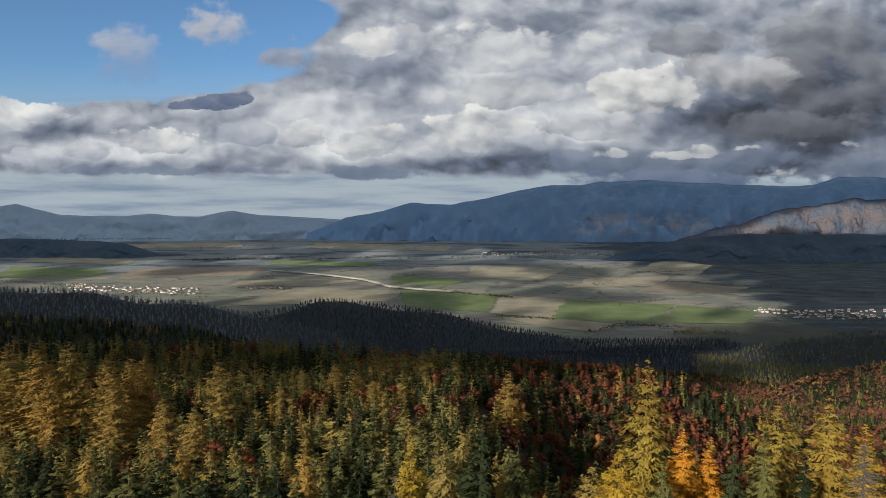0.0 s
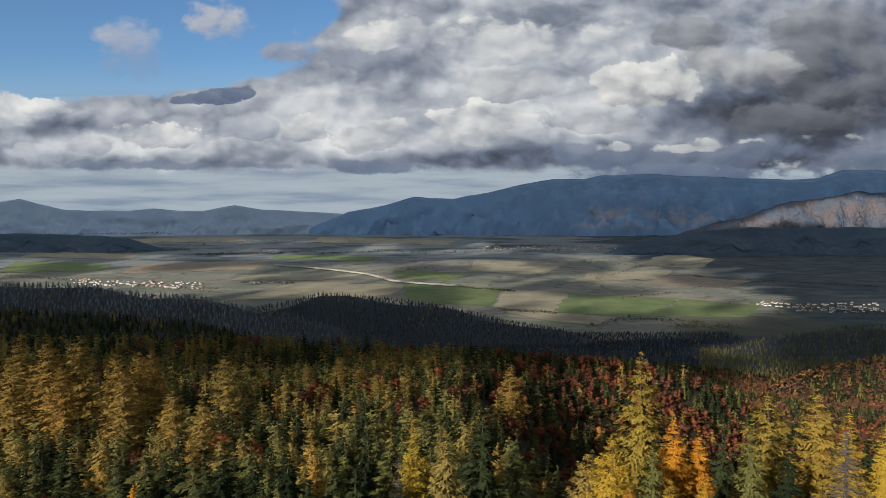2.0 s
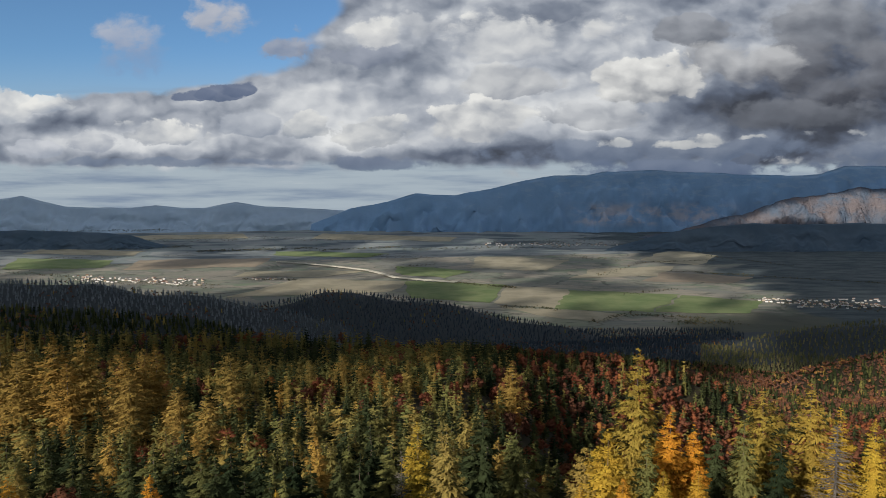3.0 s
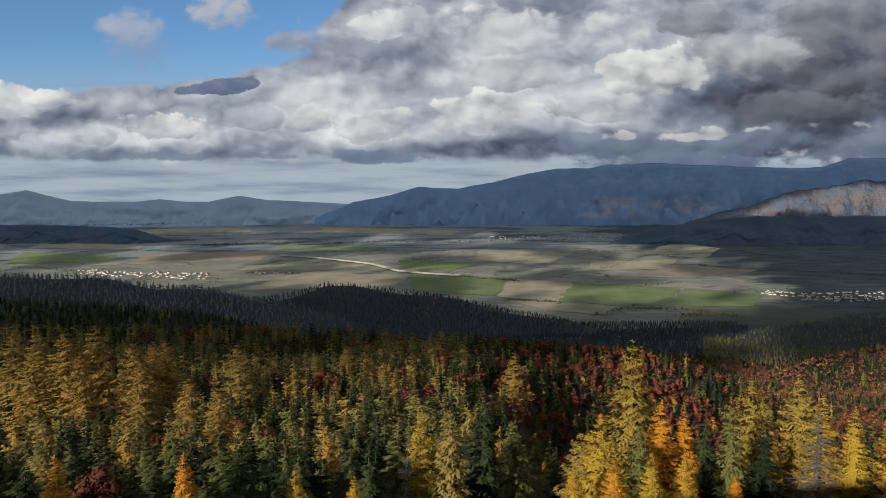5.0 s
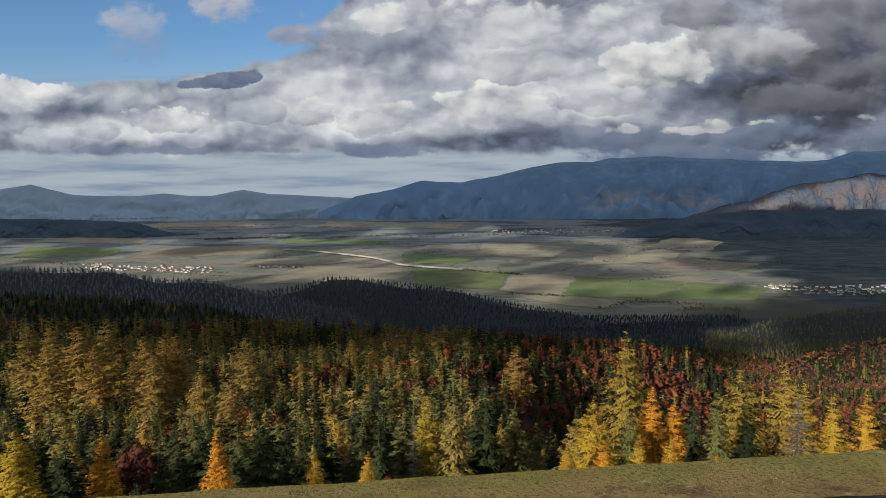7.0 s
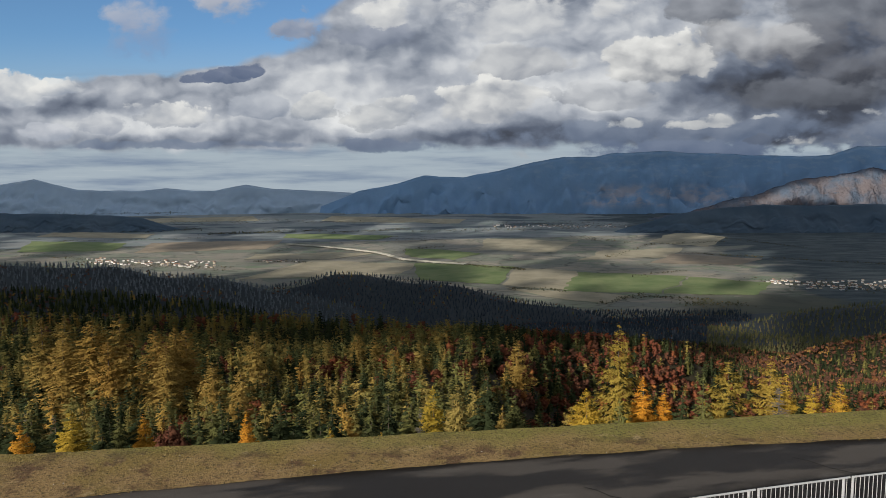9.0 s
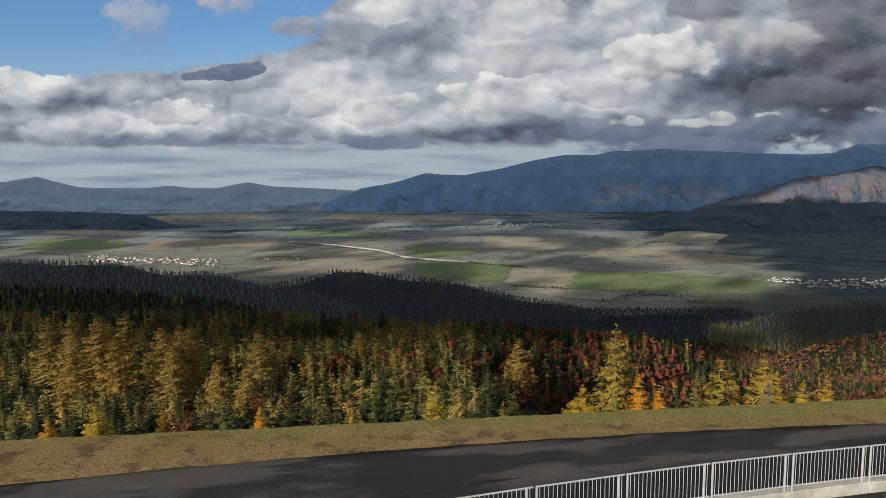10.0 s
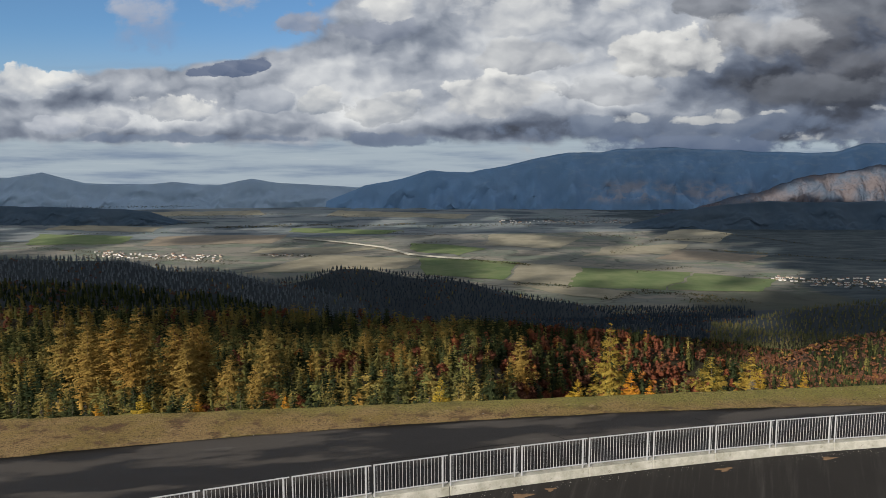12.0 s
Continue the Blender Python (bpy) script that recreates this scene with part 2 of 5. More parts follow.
    cool = t.nodes.new("ShaderNodeMix")
    cool.data_type, cool.blend_type = "RGBA", "MULTIPLY"
    cool.inputs[0].default_value = 1.0
    t.links.new(col.s, cool.inputs[6])
    cool.inputs[7].default_value = (0.965, 1.0, 1.045, 1)
    bg = t.nodes.new("ShaderNodeBackground")
    t.links.new(cool.outputs[2], bg.inputs[0])
    bg.inputs[1].default_value = 1.0
    out = t.nodes.new("ShaderNodeOutputWorld")
    t.links.new(bg.outputs[0], out.inputs[0])


make_sky()


# ---- materials ----
def material(name, colour, rough=0.85, bump=None, metal=0.0, spec=0.3):
    """colour and rough: a value, or a function of the tree and the place."""
    m = bpy.data.materials.new(name)
    m.use_nodes = True
    t = m.node_tree
    p = t.nodes["Principled BSDF"]
    geo = t.nodes.new("ShaderNodeNewGeometry")
    place = E(t, geo.outputs["Position"])
    put(t, p.inputs["Base Color"], colour(t, place) if callable(colour) else colour)
    put(t, p.inputs["Roughness"], rough(t, place) if callable(rough) else rough)
    p.inputs["Metallic"].default_value, p.inputs["Specular IOR Level"].default_value = metal, spec
    if bump:
        height, strength, dist = bump(t, place)
        b = t.nodes.new("ShaderNodeBump")
        b.inputs["Strength"].default_value, b.inputs["Distance"].default_value = strength, dist
        t.links.new(height.s, b.inputs["Height"])
        t.links.new(b.outputs[0], p.inputs["Normal"])
    return m


def own_random(t):
    n = t.nodes.new("ShaderNodeObjectInfo")
    return E(t, n.outputs["Random"])


def island_random(t):
    n = t.nodes.new("ShaderNodeNewGeometry")
    return E(t, n.outputs["Random Per Island"])


def tint_of(t):
    n = t.nodes.new("ShaderNodeAttribute")
    n.attribute_name = "tint"
    return E(t, n.outputs["Fac"])


def foliage(name, stops, joined=False, leaf=0.18, thin=0.0):
    """Leaves: each tree takes its tone from the stops, each leaf varies about it."""
    def colour(t, place):
        base = ramp_colour(t, tint_of(t) if joined else own_random(t), stops)
        patch = fbm(t, place, 0.14 if joined else 0.9, 3.0, 0.6)
        n = t.nodes.new("ShaderNodeHueSaturation")
        t.links.new(base.s, n.inputs["Color"])
        put(t, n.inputs["Value"], (island_random(t) - 0.5) * leaf * 2 + (patch - 0.5) * 0.6 + 1.0)
        put(t, n.inputs["Hue"], (patch - 0.5) * 0.035 + 0.5)
        return E(t, n.outputs[0])
    m = material(name, colour, 1.0, spec=0.0)
    if thin:
        # light shines through soft needles and leaves
        t = m.node_tree
        p = t.nodes["Principled BSDF"]
        glow, both_ways = t.nodes.new("ShaderNodeBsdfTranslucent"), t.nodes.new("ShaderNodeMixShader")
        both_ways.inputs[0].default_value = thin
        t.links.new(p.inputs["Base Color"].links[0].from_socket, glow.inputs[0])
        t.links.new(p.outputs[0], both_ways.inputs[1])
        t.links.new(glow.outputs[0], both_ways.inputs[2])
        t.links.new(both_ways.outputs[0], t.nodes["Material Output"].inputs[0])
    return m


SPRUCE = [(0.0, (0.019, 0.029, 0.015)), (0.5, (0.045, 0.056, 0.025)), (1.0, (0.135, 0.134, 0.046))]
# spruce tones for the far hills, with blue-grey haze put into them
HILL_HAZED = [(0.0, (0.050, 0.068, 0.092)), (0.5, (0.115, 0.145, 0.168)), (1.0, (0.20, 0.225, 0.25))]
LARCH_ORANGE = [(0.0, (0.56, 0.29, 0.040)), (1.0, (0.62, 0.265, 0.032))]
LARCH_GOLD = [(0.0, (0.43, 0.31, 0.046)), (1.0, (0.53, 0.315, 0.046))]
LARCH = [(0.0, (0.155, 0.162, 0.056)), (0.45, (0.245, 0.208, 0.068)), (0.8, (0.35, 0.248, 0.070)), (1.0, (0.42, 0.258, 0.064))]
BEECH = [(0.0, (0.105, 0.052, 0.034)), (0.5, (0.165, 0.058, 0.034)), (0.85, (0.215, 0.076, 0.034)), (1.0, (0.31, 0.13, 0.040))]
leaf_orange, leaf_gold = foliage("orange_larch_needles", LARCH_ORANGE, thin=0.2), foliage("gold_larch_needles", LARCH_GOLD, thin=0.2)
leaf_tall = foliage("tall_larch_needles", [(0.0, (0.30, 0.228, 0.050)), (1.0, (0.345, 0.24, 0.050))], thin=0.2)
leaf_ochre = foliage("ochre_larch_needles", [(0.0, (0.26, 0.195, 0.060)), (1.0, (0.33, 0.205, 0.054))], thin=0.2)
# duller than BEECH: haze is put into the leaves of the farther hillside
hazy_beech = foliage("hazy_hillside_beech", [(0.0, (0.115, 0.068, 0.050)), (0.5, (0.165, 0.078, 0.048)), (0.85, (0.21, 0.095, 0.045)), (1.0, (0.30, 0.175, 0.060))], True)
leaf_spruce, leaf_larch, leaf_beech = foliage("spruce_needles", SPRUCE), foliage("larch_needles", LARCH, thin=0.2), foliage("beech_leaves", BEECH)
hill_spruce = foliage("hazed_hill_wood", HILL_HAZED, True)
far_spruce, far_larch, far_beech = foliage("spruce_wood", SPRUCE, True), foliage("larch_wood", LARCH, True, thin=0.2), foliage("beech_wood", BEECH, True)
bark = material("bark", lambda t, p: blend(t, fbm(t, p, 6.0, 5.0, 0.65), (0.06, 0.045, 0.035), (0.17, 0.14, 0.115)), 0.9,
                lambda t, p: (fbm(t, p, 14.0, 4.0, 0.6), 0.5, 0.03))
dead_wood = material("dead_wood", lambda t, p: blend(t, fbm(t, p, 5.0, 4.0, 0.6), (0.09, 0.078, 0.066), (0.20, 0.18, 0.155)), 0.9)

forest_floor = material("forest_floor", lambda t, p: blend(t, fbm(t, p, 0.4, 6.0, 0.6), (0.018, 0.018, 0.010), (0.06, 0.048, 0.025)), 0.95)


# forest floor of the far hills, its haze mixed into the colour
hazed_hill_floor = material("hazed_hill_floor", lambda t, p: blend(t, fbm(t, p, 0.1, 6.0, 0.6), (0.036, 0.050, 0.064), (0.070, 0.082, 0.092)), 0.95)


def grass_colour(t, p):
    x, y, z = split(t, p)
    a = blend(t, fbm(t, p, 0.35, 5.0, 0.65).ramp(0.40, 0.60), (0.29, 0.205, 0.068), (0.36, 0.24, 0.105))
    a = blend(t, fbm(t, p, 0.8, 6.0, 0.7).ramp(0.50, 0.62), a, (0.155, 0.09, 0.048))
    green = (y - x * 0.10 + (fbm(t, p, 0.5, 4.0, 0.6) - 0.5) * 3.0).ramp(26.8, 28.8)
    a = blend(t, green * 0.8, a, (0.26, 0.25, 0.06))
    a = blend(t, fbm(t, p, 1.9, 6.0, 0.75).ramp(0.56, 0.70), a, (0.46, 0.34, 0.18))
    return blend(t, fbm(t, p, 9.0, 5.0, 0.75).ramp(0.46, 0.70), a, (0.06, 0.05, 0.025))


dry_grass = material("dry_grass", grass_colour, 0.95, lambda t, p: (fbm(t, p, 9.0, 6.0, 0.75), 0.9, 0.12))


def woods(t, p, colour):
    """Dark conifer woods in the eastern half of the valley, and strewn copses."""
    x, y, z = split(t, p)
    edge = x / y - 0.30 - 0.00014 * (3600.0 - y) + (fbm(t, xyz(t, x * 0.5, y, 2.0), 0.004, 5.0, 0.6) - 0.5) * 0.5
    mask = edge.ramp(-0.01, 0.05) * y.ramp(1500, 1800) * fbm(t, xyz(t, x * 0.4, y, 6.0), 0.009, 5.0, 0.6).ramp(0.78, 0.62)
    tone = blend(t, fbm(t, xyz(t, x * 0.5, y * 1.6, 0.0), 0.012, 7.0, 0.72).ramp(0.38, 0.62), (0.022, 0.042, 0.056), (0.080, 0.102, 0.112))
    # the floor beyond the spur is darker, masked by bearing and distance
    dark_floor = (x / y).ramp(0.30, 0.38) * y.ramp(1480, 1560) * (y + (fbm(t, p, 0.006, 4.0, 0.6) - 0.5) * 500.0).ramp(2150, 1850)
    colour = blend(t, dark_floor * 0.85, colour, (0.055, 0.062, 0.045))
    return blend(t, mask * 0.95, colour, tone)


def field_colour(t, p):
    x, y, z = split(t, p)
    w = (fbm(t, p, 0.0025, 3.0, 0.5) - 0.5) * 260
    q = xyz(t, x * 0.62 + w + y * 0.25, y * 1.1 + w * 0.6, 0.0)
    tones = [(0.0, (0.29, 0.255, 0.205)), (0.2, (0.22, 0.215, 0.18)), (0.38, (0.17, 0.20, 0.14)), (0.55, (0.35, 0.305, 0.24)), (0.72, (0.20, 0.20, 0.18)), (0.86, (0.155, 0.205, 0.12))]
    base = ramp_colour(t, split(t, cells(t, q, 0.0062, "F1", 1))[0], tones, "CONSTANT")
    small = ramp_colour(t, split(t, cells(t, q, 0.019, "F1", 1))[0], tones, "CONSTANT")
    base = blend(t, fbm(t, p, 0.0016, 2.0, 0.5).ramp(0.38, 0.55) * 0.85, base, small)
    base = blend(t, fbm(t, xyz(t, x, y * 2.5, 0.0), 0.011, 5.0, 0.6).ramp(0.35, 0.7) * 0.8, base, (0.225, 0.22, 0.18))
    line = cells(t, q, 0.0062, "DISTANCE_TO_EDGE", 0).ramp(0.035, 0.012) * fbm(t, p, 0.01, 3.0, 0.6).ramp(0.45, 0.6)
    base = blend(t, line * 0.8, base, (0.07, 0.075, 0.05))
    base = blend(t, cells(t, q, 0.019, "DISTANCE_TO_EDGE", 0).ramp(0.08, 0.02) * fbm(t, p, 0.006, 4.0, 0.6).ramp(0.48, 0.62) * 0.7, base, (0.075, 0.08, 0.05))
    base = blend(t, fbm(t, xyz(t, x * 0.35, y * 3.0, 8.0), 0.016, 6.0, 0.7).ramp(0.54, 0.72) * 0.5, base, (0.40, 0.37, 0.30))
    base = blend(t, fbm(t, xyz(t, x * 0.6, y * 2.0, 3.0), 0.02, 4.0, 0.65).ramp(0.58, 0.68) * 0.8, base, (0.075, 0.085, 0.055))
    # a little blue-grey over all fields: haze put into their colour
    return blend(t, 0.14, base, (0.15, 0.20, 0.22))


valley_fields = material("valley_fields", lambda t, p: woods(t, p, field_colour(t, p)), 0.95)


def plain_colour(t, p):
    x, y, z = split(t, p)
    # stronger haze in the colour: fields go over halfway to blue-grey
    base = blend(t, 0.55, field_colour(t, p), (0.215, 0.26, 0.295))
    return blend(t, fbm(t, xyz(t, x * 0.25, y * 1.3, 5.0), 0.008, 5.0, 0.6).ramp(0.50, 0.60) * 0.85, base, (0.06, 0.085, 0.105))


hazed_far_plain = material("hazed_far_plain", lambda t, p: woods(t, p, plain_colour(t, p)), 0.95)
green_crop = material("green_crop", lambda t, p: blend(t, fbm(t, p, 0.012, 5.0, 0.6).ramp(0.3, 0.7), (0.125, 0.185, 0.070), (0.205, 0.245, 0.110)), 0.95)
stubble = material("stubble", lambda t, p: blend(t, fbm(t, p, 0.014, 5.0, 0.6).ramp(0.3, 0.7), (0.37, 0.335, 0.245), (0.27, 0.25, 0.18)), 0.95)
ploughed = material("ploughed_soil", lambda t, p: blend(t, fbm(t, p, 0.014, 5.0, 0.6).ramp(0.3, 0.7), (0.228, 0.193, 0.149), (0.315, 0.263, 0.193)), 0.95)


def damp(t, p):
    x, y, z = split(t, p)
    along = xyz(t, x * 0.30 - y * 0.1, y * 1.0 + x * -0.22, 0.0)
    return fbm(t, along, 0.50, 7.0, 0.62).ramp(0.43, 0.53)


def asphalt_colour(t, p):
    x, y, z = split(t, p)
    base = blend(t, fbm(t, p, 26.0, 5.0, 0.8), (0.060, 0.054, 0.050), (0.102, 0.092, 0.085))
    base = blend(t, fbm(t, xyz(t, x * 0.25, y - x * 0.2, 3.0), 1.3, 6.0, 0.65).ramp(0.55, 0.75) * 0.6, base, (0.145, 0.135, 0.125))
    base = blend(t, damp(t, p) * 0.85, base, (0.013, 0.012, 0.013))
    # dark strip along the kerb: wet, plus the railing's shadow put into the colour
    kerb = y - (x * 0.339 + 19.93 - x * x * 0.0043) + (fbm(t, p, 1.1, 5.0, 0.65) - 0.5) * 1.1
    return blend(t, kerb.ramp(3.0, 1.9) * 0.9, base, (0.014, 0.013, 0.013))


asphalt = material("asphalt", asphalt_colour, lambda t, p: 0.85 - 0.3 * damp(t, p), lambda t, p: (fbm(t, p, 60.0, 4.0, 0.7), 0.4, 0.01))


def lining_colour(t, p):
    x, y, z = split(t, p)
    run = xyz(t, (x - y * 0.42) * 2.2, (x * 0.3 + y) * 0.13, 0.0)
    streaks = fbm(t, run, 1.6, 6.0, 0.7).ramp(0.48, 0.78)
    base = blend(t, fbm(t, p, 0.5, 5.0, 0.6), (0.012, 0.011, 0.011), (0.026, 0.024, 0.022))
    return blend(t, streaks * 0.5, base, (0.075, 0.070, 0.066))


lining_tar = material("tarred_lining", lining_colour, 0.7, lambda t, p: (fbm(t, p, 20.0, 4.0, 0.7), 0.4, 0.02))


def concrete_colour(t, p):
    a = blend(t, fbm(t, p, 1.6, 6.0, 0.7).ramp(0.3, 0.7), (0.34, 0.33, 0.27), (0.60, 0.585, 0.52))
    return blend(t, fbm(t, p, 5.0, 6.0, 0.75).ramp(0.56, 0.72), a, (0.16, 0.15, 0.10))


concrete = material("old_concrete", concrete_colour, 0.9, lambda t, p: (fbm(t, p, 18.0, 5.0, 0.7), 0.6, 0.02))
zinc = material("galvanised_steel", lambda t, p: blend(t, fbm(t, p, 9.0, 4.0, 0.6), (0.54, 0.55, 0.57), (0.76, 0.77, 0.78)), 0.42, metal=0.42, spec=0.5)


def ridge_colour(low, high, bare):
    def colour(t, p):
        x, y, z = split(t, p)
        n = fbm(t, p, 0.006, 6.0, 0.6)
        c = blend(t, n.ramp(0.35, 0.65), low, high)
        return blend(t, (fbm(t, xyz(t, x, y, z * 3.0), 0.011, 6.0, 0.65) + z * 0.0006).ramp(0.58, 0.66), c, bare)
    return colour


# pale blue base colours: the haze over these hills is put into them
blue_range = material("hazed_blue_range", ridge_colour((0.36, 0.47, 0.60), (0.39, 0.50, 0.62), (0.43, 0.53, 0.64)), 1.0, spec=0.0)


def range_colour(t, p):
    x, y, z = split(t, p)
    # the strong blue puts haze into the colour of the wooded slopes
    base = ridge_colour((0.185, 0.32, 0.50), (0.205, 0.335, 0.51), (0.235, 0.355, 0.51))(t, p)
    # sunlit ground low on the range is painted in as paler patches
    sunlit_band = z.ramp(-190, -140) * z.ramp(10, -60) * x.ramp(750, 950) * x.ramp(2050, 1750)
    return blend(t, sunlit_band * fbm(t, xyz(t, x, y, z * 2.0), 0.006, 6.0, 0.62).ramp(0.42, 0.60) * 0.7, base, (0.44, 0.42, 0.45))


main_range = material("hazed_wooded_range", range_colour, 1.0, lambda t, p: (fbm(t, p, 0.012, 6.0, 0.6), 0.25, 40.0), spec=0.0)
# the bluish tones between the tan ones put haze into the slope's colour
hazed_bare_slope = material("hazed_bare_slope", ridge_colour((0.105, 0.140, 0.195), (0.170, 0.152, 0.162), (0.100, 0.138, 0.195)), 1.0, lambda t, p: (fbm(t, p, 0.010, 7.0, 0.62), 1.0, 70.0), spec=0.0)
# dark wood with a blue cast: haze put into the foothills' colour
hazed_foothill_wood = material("hazed_foothill_wood", ridge_colour((0.080, 0.120, 0.165), (0.105, 0.145, 0.19), (0.125, 0.155, 0.185)), 1.0, spec=0.0)
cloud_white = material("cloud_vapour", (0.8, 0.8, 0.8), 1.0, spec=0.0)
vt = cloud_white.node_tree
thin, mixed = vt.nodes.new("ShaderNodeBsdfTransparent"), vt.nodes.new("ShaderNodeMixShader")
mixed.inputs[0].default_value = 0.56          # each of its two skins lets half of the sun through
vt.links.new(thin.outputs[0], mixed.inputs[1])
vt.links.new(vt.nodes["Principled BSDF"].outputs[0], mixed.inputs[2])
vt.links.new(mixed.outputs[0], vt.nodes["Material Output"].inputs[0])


# ---- meshes ----
def mesh_of(name, V, F, mat, tint=None, smooth=False, N=None):
    """A mesh from arrays of vertices and triangles or quads."""
    V, F = np.asarray(V, np.float32), np.asarray(F, np.int32)
    if N is not None:
        # turn every face to the side its normal points to
        g = np.cross(V[F[:, 1]] - V[F[:, 0]], V[F[:, 2]] - V[F[:, 0]])
        F = np.where(((g * N[F[:, 0]]).sum(1) < 0)[:, None], F[:, [0, 2, 1]], F)
        smooth = True
    me = bpy.data.meshes.new(name)
    k = F.shape[1]
    me.vertices.add(len(V)), me.loops.add(F.size), me.polygons.add(len(F))
    me.vertices.foreach_set("co", V.ravel())
    me.loops.foreach_set("vertex_index", F.ravel())
    me.polygons.foreach_set("loop_start", np.arange(0, F.size, k, dtype=np.int32))
    me.polygons.foreach_set("use_smooth", np.full(len(F), smooth))
    for m in mat if isinstance(mat, (list, tuple)) else [mat]:
        me.materials.append(m)
    if tint is not None:
        me.attributes.new("tint", "FLOAT", "POINT").data.foreach_set("value", np.asarray(tint, np.float32))
    me.update(calc_edges=True)
    if N is not None:
        me.normals_split_custom_set_from_vertices(np.asarray(N, np.float32).tolist())
    return me


def part(name, bm, mat, parent, label=""):
    me = bpy.data.meshes.new(name)
    bm.to_mesh(me)
    bm.free()
    me.materials.append(mat)
    ob = new(name, me)
    ob.parent = parent
    return tagged(ob, label)


def child(name, me, parent, label=""):
    ob = new(name, me)
    ob.parent = parent
    return tagged(ob, label)


def box(bm, size, at=(0, 0, 0), bevel=0.0, turn=0.0):
    m = Matrix.Translation(at) @ Matrix.Rotation(turn, 4, "Z") @ Matrix.Diagonal((*size, 1))
    made = bmesh.ops.create_cube(bm, size=1.0, matrix=m)
    if bevel:
        edges = list({e for v in made["verts"] for e in v.link_edges})
        bmesh.ops.bevel(bm, geom=edges, offset=bevel, segments=1, affect="EDGES")


def grid_faces(rows, cols):
    i = np.arange(rows - 1)[:, None] * cols + np.arange(cols - 1)[None, :]
    return np.stack([i, i + 1, i + cols + 1, i + cols], -1).reshape(-1, 4)


def wobble(x, y, scale, seed=0.0):
    """Smooth noise of arrays, about -1 to 1."""
    r, out, amp = np.random.RandomState(int(seed * 10) + 5), 0.0, 1.0
    for k in range(5):
        a, p = r.uniform(0, 6.28, 3), r.uniform(0, 6.28, 3)
        f = 2.0 ** k / scale
        for j in range(3):
            out = out + amp * np.sin(6.28 * f * (x * np.cos(a[j]) + y * np.sin(a[j])) + p[j] + 0.7 * np.sin(f * 4 * (x * np.sin(a[j]) - y * np.cos(a[j]))))
        amp *= 0.5
    return out / 3.2


# ---- the lie of the land ----
EX, EY, EZ = 0.0, 26.0, 5.0          # the point from which bearings and drops are reckoned


def fence_y(x): return 19.93 + 0.339 * x - 0.0043 * x * x
def road_y(x): return 26.04 + 0.197 * x - 0.0032 * x * x
def brink_y(x): return 28.5 + 0.151 * x


VALLEY_D = [1500, 1700, 2300, 3000, 3900, 4500, 4950]
VALLEY_Z = [-326, -331, -330, -328, -290, -216, -190]


def crest(u, us, drops, d, tree):
    return EZ - np.interp(u, us, drops) * d - tree


def land(x, y):
    """Height of the ground beyond the road (arrays)."""
    x, y = np.asarray(x, float), np.asarray(y, float)
    d = np.maximum(y - EY, 1.0)
    u = np.clip((x - EX) / np.maximum(d, 40.0), -1.6, 1.6)
    past = y - brink_y(x)
    left = np.interp(past, [0, 1, 30, 66, 120, 220, 470, 800, 1500], [0, -0.55, -15.5, -33, -51, -73, -112, -190, -326])
    right = np.interp(past, [0, 1, 30, 66, 120, 220, 320, 420, 530, 800, 1500], [0, -0.55, -15.5, -35, -64, -99, -121, -127, -135, -215, -326])
    gully = np.interp(past, [0, 1, 30, 66, 120, 220, 320, 530, 800, 1500], [0, -0.55, -15.5, -36, -76, -122, -152, -198, -250, -326])
    w = np.clip((u + 0.02) / 0.25, 0, 1)
    w = w * w * (3 - 2 * w) * np.clip(past / 120, 0, 1)
    g = np.clip((u - 0.26) / 0.22, 0, 1) * np.clip(past / 120, 0, 1)
    z = (left * (1 - w) + right * w) * (1 - g) + gully * g
    floor_z = np.interp(d, VALLEY_D, VALLEY_Z)
    z = np.where(d > 1500, floor_z, z)

    def ridge(z, dc, top, front, back):
        return np.maximum(z, np.where(d < dc, top - (dc - d) * front, top - (d - dc) * back))

    z = ridge(z, 510, crest(u, [-1, -0.3, -0.1, 0.07, 0.24, 0.338, 0.4155, 0.459, 0.51, 0.6], [0.19, 0.19, 0.2, 0.212, 0.219, 0.236, 0.268, 0.296, 0.33, 0.50], 510, 17), 0.35, 0.55)
    z = ridge(z, 850, crest(u, [0.42, 0.47, 0.54, 0.592, 0.65, 0.9], [0.38, 0.285, 0.252, 0.239, 0.226, 0.20], 850, 12), 0.32, 0.5)
    z = ridge(z, 1100, crest(u, [-1, -0.69, -0.56, -0.47, -0.4, -0.32, -0.25, -0.17, -0.08], [0.112, 0.115, 0.117, 0.131, 0.134, 0.149, 0.162, 0.185, 0.3], 1100, 12), 0.22, 0.5)
    z = ridge(z, 1500, crest(u, [-0.6, -0.32, -0.257, -0.205, -0.153, -0.085, -0.03, 0.045, 0.131, 0.234, 0.30, 0.4],
                                [0.2, 0.155, 0.145, 0.1305, 0.134, 0.143, 0.148, 0.163, 0.18, 0.204, 0.235, 0.3], 1500, 11), 0.28, 0.6)
    z = ridge(z, 1300, crest(u, [0.36, 0.40, 0.458, 0.52, 0.59, 0.66, 1.0], [0.27, 0.232, 0.203, 0.189, 0.183, 0.177, 0.16], 1300, 11), 0.32, 0.5)
    rough = np.clip((past - 25) / 200, 0, 1) * np.where(d < 1600, 1.0, 0.5)
    return z + wobble(x, y, 260.0, 1) * 3.0 * rough


